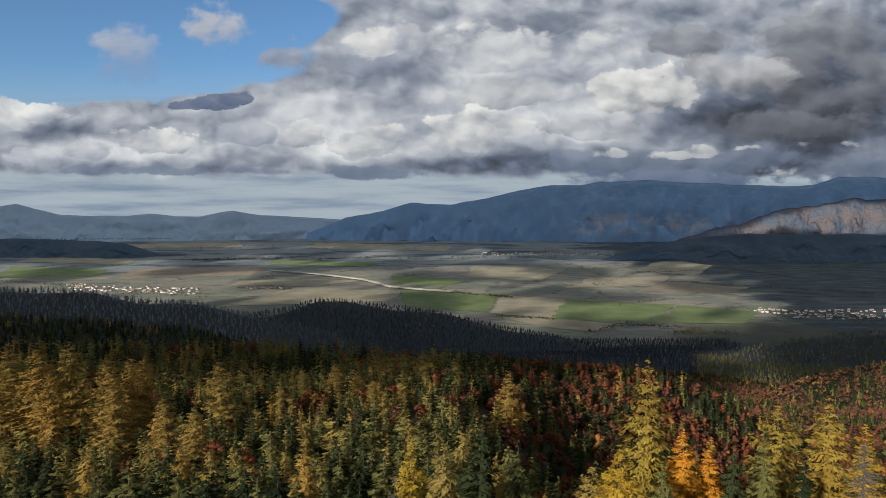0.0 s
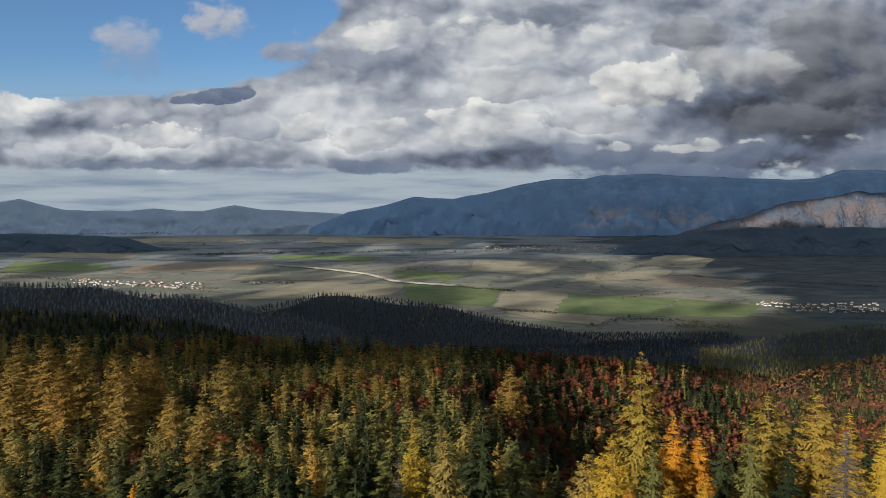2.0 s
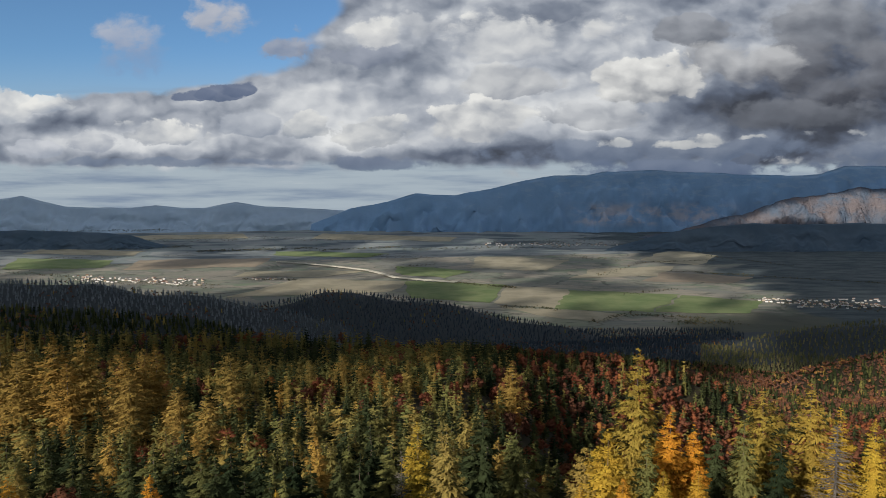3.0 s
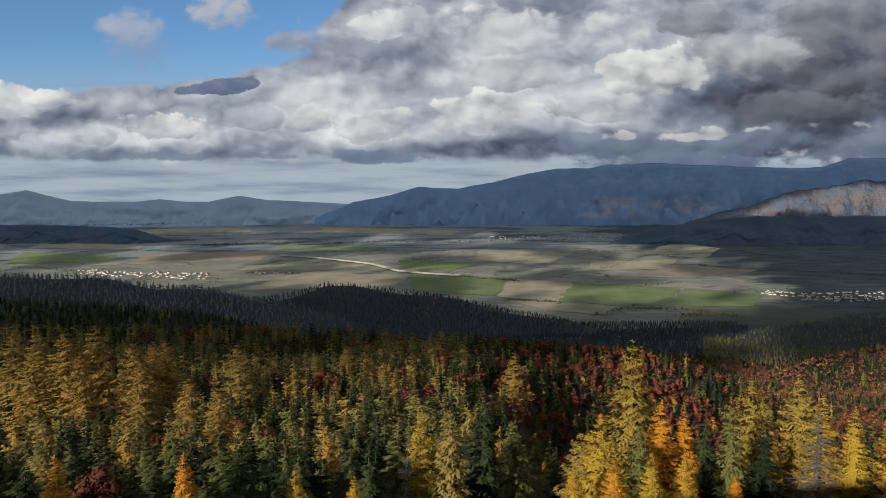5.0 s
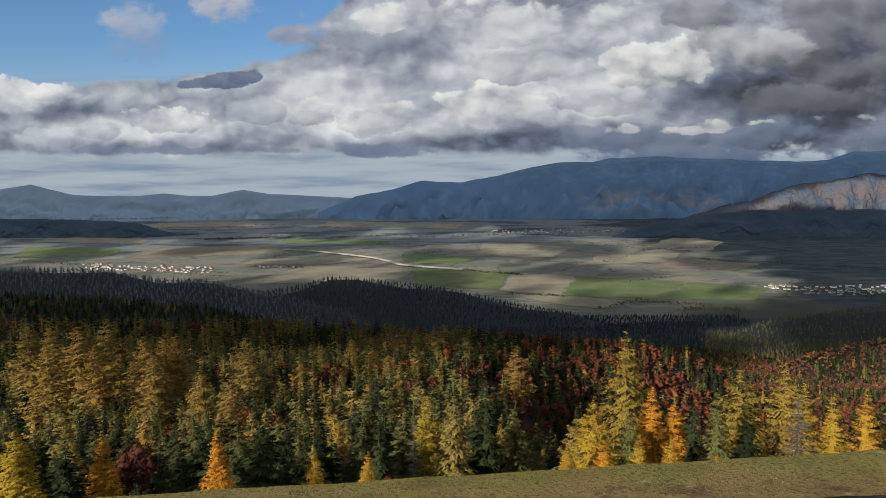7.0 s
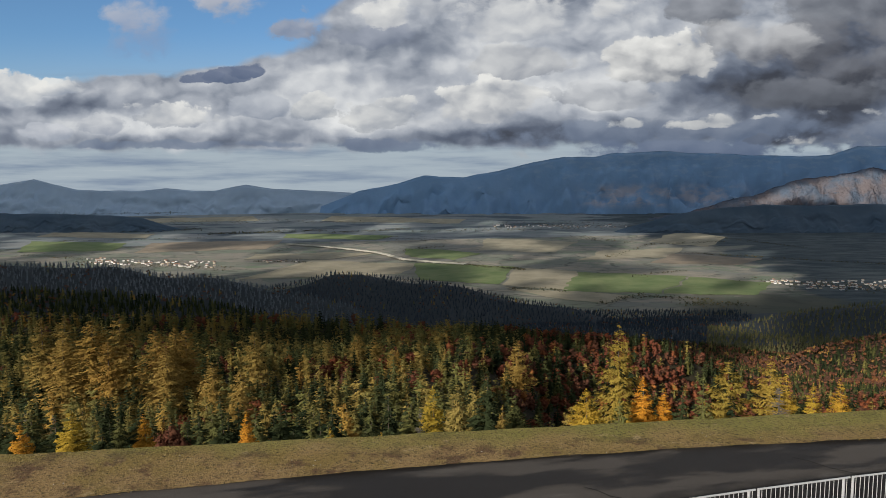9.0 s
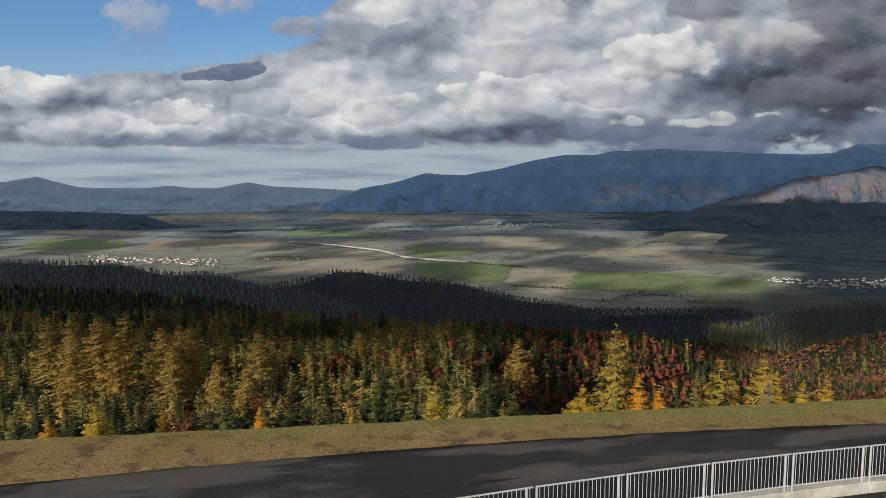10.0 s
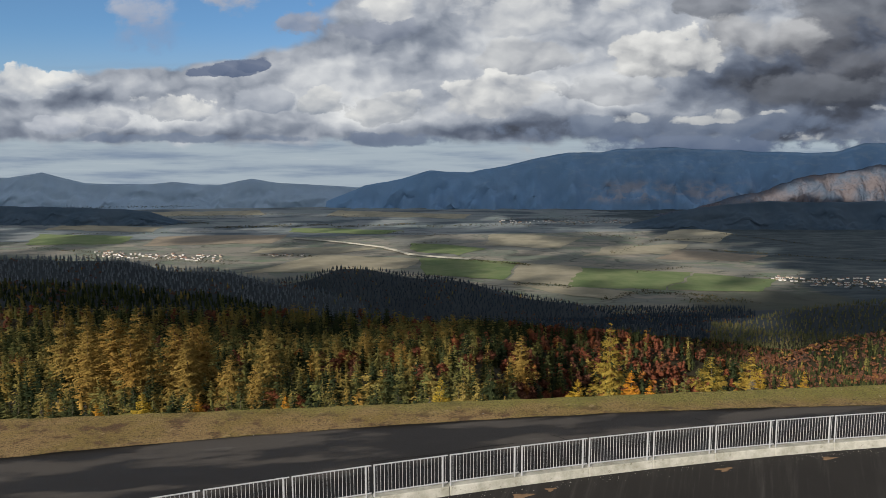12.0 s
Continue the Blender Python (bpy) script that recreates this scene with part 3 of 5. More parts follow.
def spot(u, drop):
    """Place in the valley at a bearing and a drop, both as slopes."""
    ds = np.linspace(1600, 4700, 600)
    zs = np.interp(ds, VALLEY_D, VALLEY_Z)
    d = float(np.interp(-drop, -(EZ - zs) / ds, ds))
    x, y = EX + u * d, EY + d
    return x, y, float(land(x, y))


def make_ground():
    us = np.linspace(-1.25, 1.25, 241)
    ds = np.concatenate([np.linspace(0, 60, 41), np.geomspace(63, 1700, 130), np.linspace(1720, 4850, 80)])
    U, D = np.meshgrid(us, ds)
    X = EX + U * np.maximum(D, 60) * 1.0
    Y = brink_y(X) + 0.1 + D
    Z = land(X, Y)
    me = mesh_of("ground", np.stack([X, Y, Z], -1).reshape(-1, 3), grid_faces(*U.shape), [dry_grass, forest_floor, valley_fields, hazed_far_plain, hazed_hill_floor], smooth=True)
    mid = np.stack([D[:-1, :-1], X[:-1, :-1]], -1).reshape(-1, 2)
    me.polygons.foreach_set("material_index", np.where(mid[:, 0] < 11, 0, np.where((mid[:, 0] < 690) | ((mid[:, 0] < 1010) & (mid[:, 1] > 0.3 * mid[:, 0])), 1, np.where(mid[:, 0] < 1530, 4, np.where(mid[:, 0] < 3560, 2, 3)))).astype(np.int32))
    tagged(new("ground", me), "wooded hillside falling to a wide farmed valley floor", "ground", kind="structure")


make_ground()


def strip(name, near, far, z0, z1, mat, label, cat, rows=10, x0=-75.0, x1=75.0, rough=0.0):
    xs = np.linspace(x0, x1, 301)
    f = np.linspace(0, 1, rows)[:, None]
    X = np.repeat(xs[None, :], rows, 0)
    Y = near(xs)[None, :] * (1 - f) + far(xs)[None, :] * f
    Z = np.repeat(z0 + (z1 - z0) * f, len(xs), 1) + wobble(X, Y, 3.0, 2) * rough
    ob = new(name, mesh_of(name, np.stack([X, Y, Z], -1).reshape(-1, 3), grid_faces(rows, len(xs)), mat, smooth=True))
    return tagged(ob, label, cat, kind="structure")


strip("road", lambda x: fence_y(x) + 0.2, lambda x: road_y(x) + 0.15, -0.02, -0.02, asphalt, "dark patched asphalt service road with damp stains", "road")
strip("verge", lambda x: road_y(x), lambda x: brink_y(x) + 0.12, 0.035, 0.0, dry_grass, "dry autumn grass verge along the dam crest", "grass verge", rows=14, rough=0.03)


def make_lining():
    xs = np.linspace(-75, 75, 151)
    offs = np.array([0.0, 1.0, 2.0, 4.0, 8.0, 14.0, 22.0, 30.0, 31.5, 60.0, 120.0])
    zs = np.array([-0.2, -0.62, -1.05, -1.9, -3.6, -6.2, -9.6, -13.0, -13.2, -13.2, -13.2])
    X = np.repeat(xs[None, :], len(offs), 0) + offs[:, None] * 0.3
    Y = fence_y(xs)[None, :] - 0.05 - offs[:, None] * 0.95
    Z = np.repeat(zs[:, None], len(xs), 1)
    ob = new("reservoir_lining", mesh_of("reservoir_lining", np.stack([X, Y, Z], -1).reshape(-1, 3), grid_faces(len(offs), len(xs))[:, ::-1], lining_tar, smooth=True))
    tagged(ob, "black tarred inner slope of a drained reservoir basin", "reservoir lining", kind="structure")


make_lining()


# ---- distant ranges ----
def mountain(name, us, heights, d, depth, mat, label, foot=-260, seed=1, jag=8.0, fold=0.0):
    """A range whose crest stands d metres off: bearings and crest slopes, spurs running down to its foot."""
    n, m = 520, 34
    u = np.linspace(us[0], us[-1], n)
    top = EZ + np.interp(u, us, heights) * d + wobble(u * d, u * 0, 420.0, seed) * jag
    f = np.linspace(0, 1, m)[:, None]
    X = (EX + u * d)[None, :] + wobble(u * d, u * 0, 900.0, seed + 2)[None, :] * 60 * (1 - f)
    spurs = np.abs(wobble(u * d, u * 0, 560.0, seed + 1))[None, :] + 0.35 * np.abs(wobble(X, f * 900 + X * 0, 260.0, seed + 3))
    Y = EY + d - depth * (1 - f) + wobble(X, f * 700 + X * 0, 330.0, seed + 6) * depth * 0.12 * np.sin(np.pi * f)
    Z = foot + (top[None, :] - foot) * (f ** (1.0 + 0.9 * np.clip(spurs, 0, 1)))
    Z = Z + (wobble(X, Y, 160.0, seed + 4) * 8 + wobble(X, f * 500 + X * 0, 75.0, seed + 5) * 4) * np.sin(np.pi * f)
    Z = Z - fold * (np.abs(wobble(X - f * 260, f * 420 + X * 0, 340.0, seed + 7)) * 1.6 - 0.5) * np.sin(np.pi * f ** 0.8)
    back = np.stack([X[-1], Y[-1] + 40, np.full(n, foot)], -1)[None]
    V = np.concatenate([np.stack([X, Y, Z], -1), back], 0)
    ob = new(name, mesh_of(name, V.reshape(-1, 3), grid_faces(m + 1, n), mat, smooth=True))
    return tagged(ob, label, "mountain range", kind="structure")


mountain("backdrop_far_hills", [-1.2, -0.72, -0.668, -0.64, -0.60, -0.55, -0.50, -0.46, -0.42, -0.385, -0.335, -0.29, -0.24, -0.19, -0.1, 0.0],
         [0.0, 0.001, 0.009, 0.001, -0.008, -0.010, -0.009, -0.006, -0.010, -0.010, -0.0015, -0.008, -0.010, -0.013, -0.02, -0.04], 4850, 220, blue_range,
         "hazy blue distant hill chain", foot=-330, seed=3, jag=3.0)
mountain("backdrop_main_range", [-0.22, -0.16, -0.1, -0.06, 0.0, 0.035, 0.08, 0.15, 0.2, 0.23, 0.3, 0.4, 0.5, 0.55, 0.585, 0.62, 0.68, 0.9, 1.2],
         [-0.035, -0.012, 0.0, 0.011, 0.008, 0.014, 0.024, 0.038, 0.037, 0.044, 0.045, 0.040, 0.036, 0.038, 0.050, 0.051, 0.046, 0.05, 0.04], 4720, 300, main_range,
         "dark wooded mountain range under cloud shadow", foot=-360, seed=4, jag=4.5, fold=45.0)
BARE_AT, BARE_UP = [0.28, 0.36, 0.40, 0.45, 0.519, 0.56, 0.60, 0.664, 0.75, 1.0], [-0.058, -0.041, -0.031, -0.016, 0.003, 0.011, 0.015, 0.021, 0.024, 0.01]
mountain("backdrop_bare_slope", BARE_AT, BARE_UP, 4300, 380, hazed_bare_slope,
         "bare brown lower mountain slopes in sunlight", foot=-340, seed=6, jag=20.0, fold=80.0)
mountain("backdrop_low_hills", [-1.1, -0.75, -0.66, -0.58, -0.5, -0.42], [-0.044, -0.043, -0.045, -0.046, -0.052, -0.075], 4000, 110, hazed_foothill_wood,
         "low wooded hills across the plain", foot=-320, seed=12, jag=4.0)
mountain("backdrop_foothills", [0.20, 0.26, 0.32, 0.38, 0.45, 0.52, 0.6, 0.68, 0.8, 1.1], [-0.085, -0.066, -0.050, -0.041, -0.036, -0.038, -0.035, -0.038, -0.037, -0.04], 3880, 90, hazed_foothill_wood,
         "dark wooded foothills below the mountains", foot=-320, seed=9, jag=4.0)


# ---- unseen clouds overhead, added to shade the land ----
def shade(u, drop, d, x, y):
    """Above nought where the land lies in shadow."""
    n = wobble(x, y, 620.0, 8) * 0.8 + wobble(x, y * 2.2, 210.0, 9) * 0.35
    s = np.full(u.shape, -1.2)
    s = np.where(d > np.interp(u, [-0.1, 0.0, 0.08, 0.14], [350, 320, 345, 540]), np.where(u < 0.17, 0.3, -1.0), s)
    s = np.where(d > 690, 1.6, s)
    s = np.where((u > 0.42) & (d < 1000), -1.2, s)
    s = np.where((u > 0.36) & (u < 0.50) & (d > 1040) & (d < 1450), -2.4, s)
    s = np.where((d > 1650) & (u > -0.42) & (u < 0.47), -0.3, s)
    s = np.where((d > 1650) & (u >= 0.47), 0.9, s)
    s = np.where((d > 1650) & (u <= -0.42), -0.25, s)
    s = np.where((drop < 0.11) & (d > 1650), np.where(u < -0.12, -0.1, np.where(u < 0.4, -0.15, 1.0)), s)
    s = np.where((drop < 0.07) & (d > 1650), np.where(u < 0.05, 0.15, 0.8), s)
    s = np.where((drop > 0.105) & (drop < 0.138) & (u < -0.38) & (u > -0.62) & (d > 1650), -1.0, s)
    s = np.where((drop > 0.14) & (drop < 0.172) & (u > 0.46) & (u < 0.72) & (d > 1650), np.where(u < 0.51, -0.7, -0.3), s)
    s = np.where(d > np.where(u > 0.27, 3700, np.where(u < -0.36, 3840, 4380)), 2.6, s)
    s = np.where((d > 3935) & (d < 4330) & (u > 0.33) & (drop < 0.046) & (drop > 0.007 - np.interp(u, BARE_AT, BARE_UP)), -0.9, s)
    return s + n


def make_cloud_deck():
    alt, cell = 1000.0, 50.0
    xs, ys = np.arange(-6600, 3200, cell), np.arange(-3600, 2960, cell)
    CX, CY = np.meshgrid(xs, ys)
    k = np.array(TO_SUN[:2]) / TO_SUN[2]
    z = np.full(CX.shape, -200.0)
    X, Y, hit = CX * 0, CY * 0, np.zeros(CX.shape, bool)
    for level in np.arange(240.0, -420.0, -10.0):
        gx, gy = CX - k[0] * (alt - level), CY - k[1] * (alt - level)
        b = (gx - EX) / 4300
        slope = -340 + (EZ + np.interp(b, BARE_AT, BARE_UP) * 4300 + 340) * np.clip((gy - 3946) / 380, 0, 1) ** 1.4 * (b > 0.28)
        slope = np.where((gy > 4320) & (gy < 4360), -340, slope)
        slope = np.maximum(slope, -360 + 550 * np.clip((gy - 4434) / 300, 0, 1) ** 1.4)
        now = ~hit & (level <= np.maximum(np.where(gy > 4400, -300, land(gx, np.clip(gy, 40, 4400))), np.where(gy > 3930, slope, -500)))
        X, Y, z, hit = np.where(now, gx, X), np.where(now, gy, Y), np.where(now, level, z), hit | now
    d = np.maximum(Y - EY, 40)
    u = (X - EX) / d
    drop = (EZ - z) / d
    # cloud cells are kept only where shade() asks for shadow on the land
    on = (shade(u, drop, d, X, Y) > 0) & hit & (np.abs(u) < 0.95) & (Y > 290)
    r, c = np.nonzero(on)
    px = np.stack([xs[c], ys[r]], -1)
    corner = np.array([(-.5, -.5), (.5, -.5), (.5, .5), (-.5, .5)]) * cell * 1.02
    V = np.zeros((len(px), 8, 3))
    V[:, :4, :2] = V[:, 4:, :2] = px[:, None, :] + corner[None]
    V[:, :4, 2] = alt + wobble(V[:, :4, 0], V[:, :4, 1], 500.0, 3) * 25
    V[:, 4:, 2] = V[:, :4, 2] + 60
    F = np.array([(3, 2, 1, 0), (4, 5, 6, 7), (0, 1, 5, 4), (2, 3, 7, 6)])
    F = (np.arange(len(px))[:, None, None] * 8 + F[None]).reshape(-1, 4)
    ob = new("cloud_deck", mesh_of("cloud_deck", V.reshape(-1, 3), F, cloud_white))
    tagged(ob, "broken grey cloud deck, added out of view to shade the valley", "cloud", kind="stuff")


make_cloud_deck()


# ---- trees ----
RNG = np.random.RandomState(11)


def boughs(rng, H, R, whorls, per, cards, size, droop=0.30, lift=0.15, bare=0.06, power=0.8, ragged=0.3, loose=0.15, flat=0.34, hang=0.4, wide=0.45, lobes=0.0):
    """Crown of a conifer: tiers of boughs, each a flat spray of twigs. Gives vertices, triangles and normals."""
    hs = np.repeat(bare + (1 - bare) * np.linspace(0, 0.985, whorls) ** 0.95, per)
    n = len(hs)
    hs = np.clip(hs + rng.normal(0, loose / whorls, n), 0.01, 0.995)
    az = np.arange(n) * 2.39996 + rng.normal(0, 0.4, n)
    r = R * np.clip(1 - hs, 0.012, 1) ** power * rng.uniform(1 - ragged, 1 + ragged * 0.4, n)
    r = r * (1 + lobes * np.sin(az * 2 + hs * 7 + rng.uniform(0, 6)) + 0.7 * lobes * np.sin(az * 3 - hs * 13 + rng.uniform(0, 6)))
    r = (r * np.clip((hs - bare) / 0.2, 0.5, 1))[:, None]
    t = 0.16 + 0.84 * rng.uniform(0, 1, (n, cards)) ** 0.72
    t[:, 0] = 1.0
    spread = r * flat * np.sin(np.pi * np.clip(0.12 + t * 0.78, 0, 1))
    off = rng.uniform(-1, 1, (n, cards)) * spread
    ax, ay = np.cos(az)[:, None], np.sin(az)[:, None]
    z = hs[:, None] * H - droop * r * t ** 1.3 + lift * r * t ** 3 - np.abs(off) * hang
    base = np.stack([ax * r * t - ay * off, ay * r * t + ax * off, z], -1)
    turn = np.sign(off) * rng.uniform(0.1, 1.0, (n, cards))
    L = size * rng.uniform(0.65, 1.3, (n, cards)) * np.clip(r / (R * 0.45), 0.35, 1.15)
    dx, dy = ax * np.cos(turn) - ay * np.sin(turn), ay * np.cos(turn) + ax * np.sin(turn)
    D = np.stack([dx, dy, -hang * rng.uniform(0.1, 1.3, (n, cards))], -1)
    W = np.stack([-dy, dx, rng.normal(0, 0.3, (n, cards))], -1) * (L * wide * 0.5)[..., None]
    root, end = base - D * (L * 0.4)[..., None], base + D * (L * 0.6)[..., None]
    V = np.stack([root + W, root - W, end], 2).reshape(-1, 3)
    side = np.sign(off) * 0.3
    N = np.stack([ax * (0.35 + 0.5 * t) - ay * side, ay * (0.35 + 0.5 * t) + ax * side, 0.5 + 0 * t], -1) + rng.normal(0, 0.26, (n, cards, 3))
    N = N / np.linalg.norm(N, axis=-1)[..., None]
    return V, np.arange(n * cards * 3).reshape(-1, 3), np.repeat(N.reshape(-1, 3), 3, 0)


def tiers(rng, H, R, n, sides, power=0.85, ragged=0.25, bare=0.08):
    """Solid inner crown of stacked star-shaped skirts."""
    V, F = [], []
    for i in range(n):
        h = bare + (1 - bare) * i / n
        r = R * (1 - h) ** power
        m = 2 * sides
        a = np.arange(m) * 6.283 / m + rng.uniform(0, 1)
        rad = r * np.where(np.arange(m) % 2 == 0, 1.0, 0.62) * rng.uniform(1 - ragged, 1 + ragged, m)
        z = h * H - np.where(np.arange(m) % 2 == 0, 0.35, 0.0) * r * 0.5 + rng.normal(0, 0.006 * H, m)
        k = len(V)
        V += list(np.stack([rad * np.cos(a), rad * np.sin(a), z], -1)) + [np.array([0, 0, min(H, (h + (1 - bare) * 1.9 / n) * H)])]
        F += [(k + j, k + (j + 1) % m, k + m) for j in range(m)]
    V = np.array(V)
    N = np.stack([V[:, 0], V[:, 1], 0 * V[:, 2] + 0.3 * R], -1)
    return V, np.array(F), N / np.linalg.norm(N, axis=1)[:, None]


def both(*shapes):
    """Pieces of a crown as one: vertices, triangles, normals."""
    Vs, Fs, Ns, k = [], [], [], 0
    for V, F, N in shapes:
        Vs.append(V)
        Fs.append(F + k)
        Ns.append(N)
        k += len(V)
    return np.concatenate(Vs), np.concatenate(Fs), np.concatenate(Ns)


BLOB = np.array([(1, 0, 0), (0.3, 0.95, 0), (-0.8, 0.6, 0), (-0.8, -0.6, 0), (0.3, -0.95, 0), (0, 0, 1), (0, 0, -0.8)])
BLOB_F = [f for e in range(5) for f in ((e, (e + 1) % 5, 5), ((e + 1) % 5, e, 6))]


def leafy(rng, H, R, clumps, leaves, size, low=0.2, fill=0.30):
    """Crown of a broadleaf: rounded clumps, each a shaded heart inside a cloud of small leaves."""
    a, b = rng.uniform(0, 6.283, clumps), rng.uniform(-0.9, 1, clumps)
    rad = rng.uniform(0.35, 0.78, clumps)
    rad[0] = 0.0
    mid, half = H * (low + 1) / 2, H * (1 - low) / 2
    c = np.stack([np.cos(a) * np.sqrt(1 - b * b) * rad * R, np.sin(a) * np.sqrt(1 - b * b) * rad * R, mid + b * rad * half], -1)
    s = R * fill * rng.uniform(0.75, 1.3, clumps)
    s[0] = R * 0.5
    # hearts
    B = BLOB[None] * rng.uniform(0.8, 1.15, (clumps, 7, 1))
    V1 = (c[:, None, :] + B * s[:, None, None] * 0.8).reshape(-1, 3)
    F1 = (np.arange(clumps)[:, None, None] * 7 + np.array(BLOB_F)[None]).reshape(-1, 3)
    out = (c - [0, 0, mid]) / R
    N1 = (B / np.linalg.norm(B, axis=-1)[..., None] + out[:, None, :] * 0.5 + [0, 0, 0.15]).reshape(-1, 3)
    # leaves on the clumps
    d = rng.normal(0, 1, (clumps, leaves, 3))
    d /= np.linalg.norm(d, axis=-1)[..., None]
    p = (c[:, None, :] + d * s[:, None, None] * rng.uniform(0.7, 1.45, (clumps, leaves, 1))).reshape(-1, 3)
    n = len(p)
    A, Bv = rng.normal(0, 0.5, (n, 3)) * size, rng.normal(0, 0.5, (n, 3)) * size
    V2 = np.stack([p - A * 0.6, p + A * 0.4 + Bv * 0.5, p + A * 0.4 - Bv * 0.5], 1).reshape(-1, 3)
    N2 = np.repeat((d + out[:, None, :] * 0.5 + rng.normal(0, 0.2, d.shape) + [0, 0, 0.15]).reshape(-1, 3), 3, 0)
    V, F, N = both((V1, F1, N1), (V2, np.arange(n * 3).reshape(-1, 3), N2))
    return V, F, N / (np.linalg.norm(N, axis=1)[:, None] + 1e-6)


def stem(H, r, sides=6, rings=5, lean=0.01):
    f = np.linspace(0, 1, rings)[:, None]
    a = np.linspace(0, 6.283, sides, endpoint=False)[None, :]
    rad = r * (1 - f * 0.93) + r * 0.35 * np.exp(-f * 25)
    V = np.stack([rad * np.cos(a) + lean * H * np.sin(f * 3), rad * np.sin(a) + a * 0, f * H + a * 0 - 0.3], -1).reshape(-1, 3)
    i = np.arange(rings - 1)[:, None] * sides
    j = np.arange(sides)[None, :]
    k = (np.arange(sides) + 1)[None, :] % sides
    q = np.stack([i + j, i + k, i + k + sides, i + j + sides], -1).reshape(-1, 4)
    return V, np.concatenate([q[:, :3], q[:, [0, 2, 3]]], 0)


def bare_boughs(rng, H, R, n):
    """Thin dry branches of a dead tree."""
    hs = rng.uniform(0.12, 0.99, n)
    az = rng.uniform(0, 6.283, n)
    r = R * (1 - hs) ** 0.8 * rng.uniform(0.6, 1.1, n) + 0.15
    V, F = [], []
    for h, a, l in zip(hs, az, r):
        d = np.array([np.cos(a), np.sin(a), 0.0])
        s = np.array([-np.sin(a), np.cos(a), 0.0])
        pts = [np.array([0, 0, h * H]), d * l * 0.5 + [0, 0, h * H - 0.10 * l], d * l + [0, 0, h * H - 0.05 * l]]
        k = len(V)
        for p, w in zip(pts, (0.045, 0.028, 0.008)):
            V += [p + s * w, p - s * w * 0.5 + [0, 0, w], p - s * w * 0.5 - [0, 0, w]]
        for g in (0, 3):
            for e in range(3):
                f2 = (e + 1) % 3
                F += [(k + g + e, k + g + f2, k + g + 3 + f2), (k + g + e, k + g + 3 + f2, k + g + 3 + e)]
        for _ in range(5):
            q = d * l * rng.uniform(0.3, 0.95) + [0, 0, h * H - 0.08 * l]
            e = q + s * rng.uniform(-0.5, 0.5) * l * 0.6 + d * 0.2 * l + [0, 0, -0.25 * l * rng.rand()]
            k = len(V)
            V += [q + [0, 0, 0.018], q - [0, 0, 0.018], e, q + d * 0.03]
            F += [(k, k + 1, k + 2), (k + 1, k + 3, k + 2)]
    return np.array(V), np.array(F)


def pattern(name, crown_mesh, H, r, label, category, crown_name="crown", wood=None):
    """A tree to be copied: an Empty at its foot with trunk and crown."""
    root = new(name)
    tagged(root, label, category)
    child("trunk", mesh_of("trunk", *stem(H * 0.97, r), wood or bark, smooth=True), root)
    child(crown_name, crown_mesh, root)
    return root, H


def spruce_mesh(i, fine=True, H=14.0, R=3.3):
    r = np.random.RandomState(100 + i)
    R = R * (0.88 + 0.08 * i)
    c = boughs(r, H, R, 14 + i, 6, 40, 0.58, 0.50, 0.26, ragged=0.45, power=0.74, lobes=0.12, hang=0.5, loose=0.3) if fine else boughs(r, H, R, 12 + i, 6, 17, 0.80, 0.46, 0.24, ragged=0.45, power=0.74, lobes=0.12, hang=0.5, loose=0.3)
    V, F, N = both(c, tiers(r, H * 0.84, R * 0.30, 5, 4))
    return mesh_of("spruce_crown", V, F, leaf_spruce, N=N)


def larch_mesh(i, fine=True, mat=None, H=14.0, R=3.2, whorls=22, cards=22, size=0.46, power=None, flat=0.45, ragged=0.34):
    r = np.random.RandomState(200 + i)
    R = R * (0.88 + 0.08 * i)
    power = power or (0.78, 0.68, 0.58, 0.50)[i]
    c = boughs(r, H, R, whorls, 7, cards, size, 0.05, 0.12, 0.04, power, ragged, 0.9, flat, 0.5, 0.55, 0.10) if fine else boughs(r, H, R, 15, 6, 15, 0.70, 0.05, 0.14, 0.06, power, 0.42, 0.9, 0.45, 0.7, 0.45, 0.16)
    V, F, N = both(c, tiers(r, H * 0.78, R * 0.36, 5, 4, 0.75))
    return mesh_of("larch_crown", V, F, mat or leaf_larch, N=N)


S_LABEL, L_LABEL = "dark green spruce with drooping boughs", "golden autumn larch with feathery boughs"
SPRUCES = [pattern("spruce", spruce_mesh(i), 14.0, 0.20, S_LABEL, "spruce tree") for i in range(4)]
SPRUCES_FAR = [pattern("spruce", spruce_mesh(i, False), 14.0, 0.20, S_LABEL, "spruce tree") for i in range(4)]
LARCHES = [pattern("larch", larch_mesh(i), 14.0, 0.18, L_LABEL, "larch tree") for i in range(4)]
LARCHES_FAR = [pattern("larch", larch_mesh(i, False), 14.0, 0.18, L_LABEL, "larch tree") for i in range(4)]
ORANGE = [pattern("larch", larch_mesh(i, True, leaf_orange, whorls=30, cards=44, size=0.28, power=0.68, ragged=0.26), 14.0, 0.18, "bright orange autumn larch", "larch tree") for i in range(2)]


def beech_mesh(i):
    V, F, N = leafy(np.random.RandomState(300 + i), 9.0, 2.8, 30, 110, 0.36, fill=0.26)
    return mesh_of("beech_crown", V, F, leaf_beech, N=N)


BEECHES = [pattern("beech", beech_mesh(i), 9.0, 0.14,
                   "rust-red autumn beech with dense leaves", "beech tree") for i in range(2)]
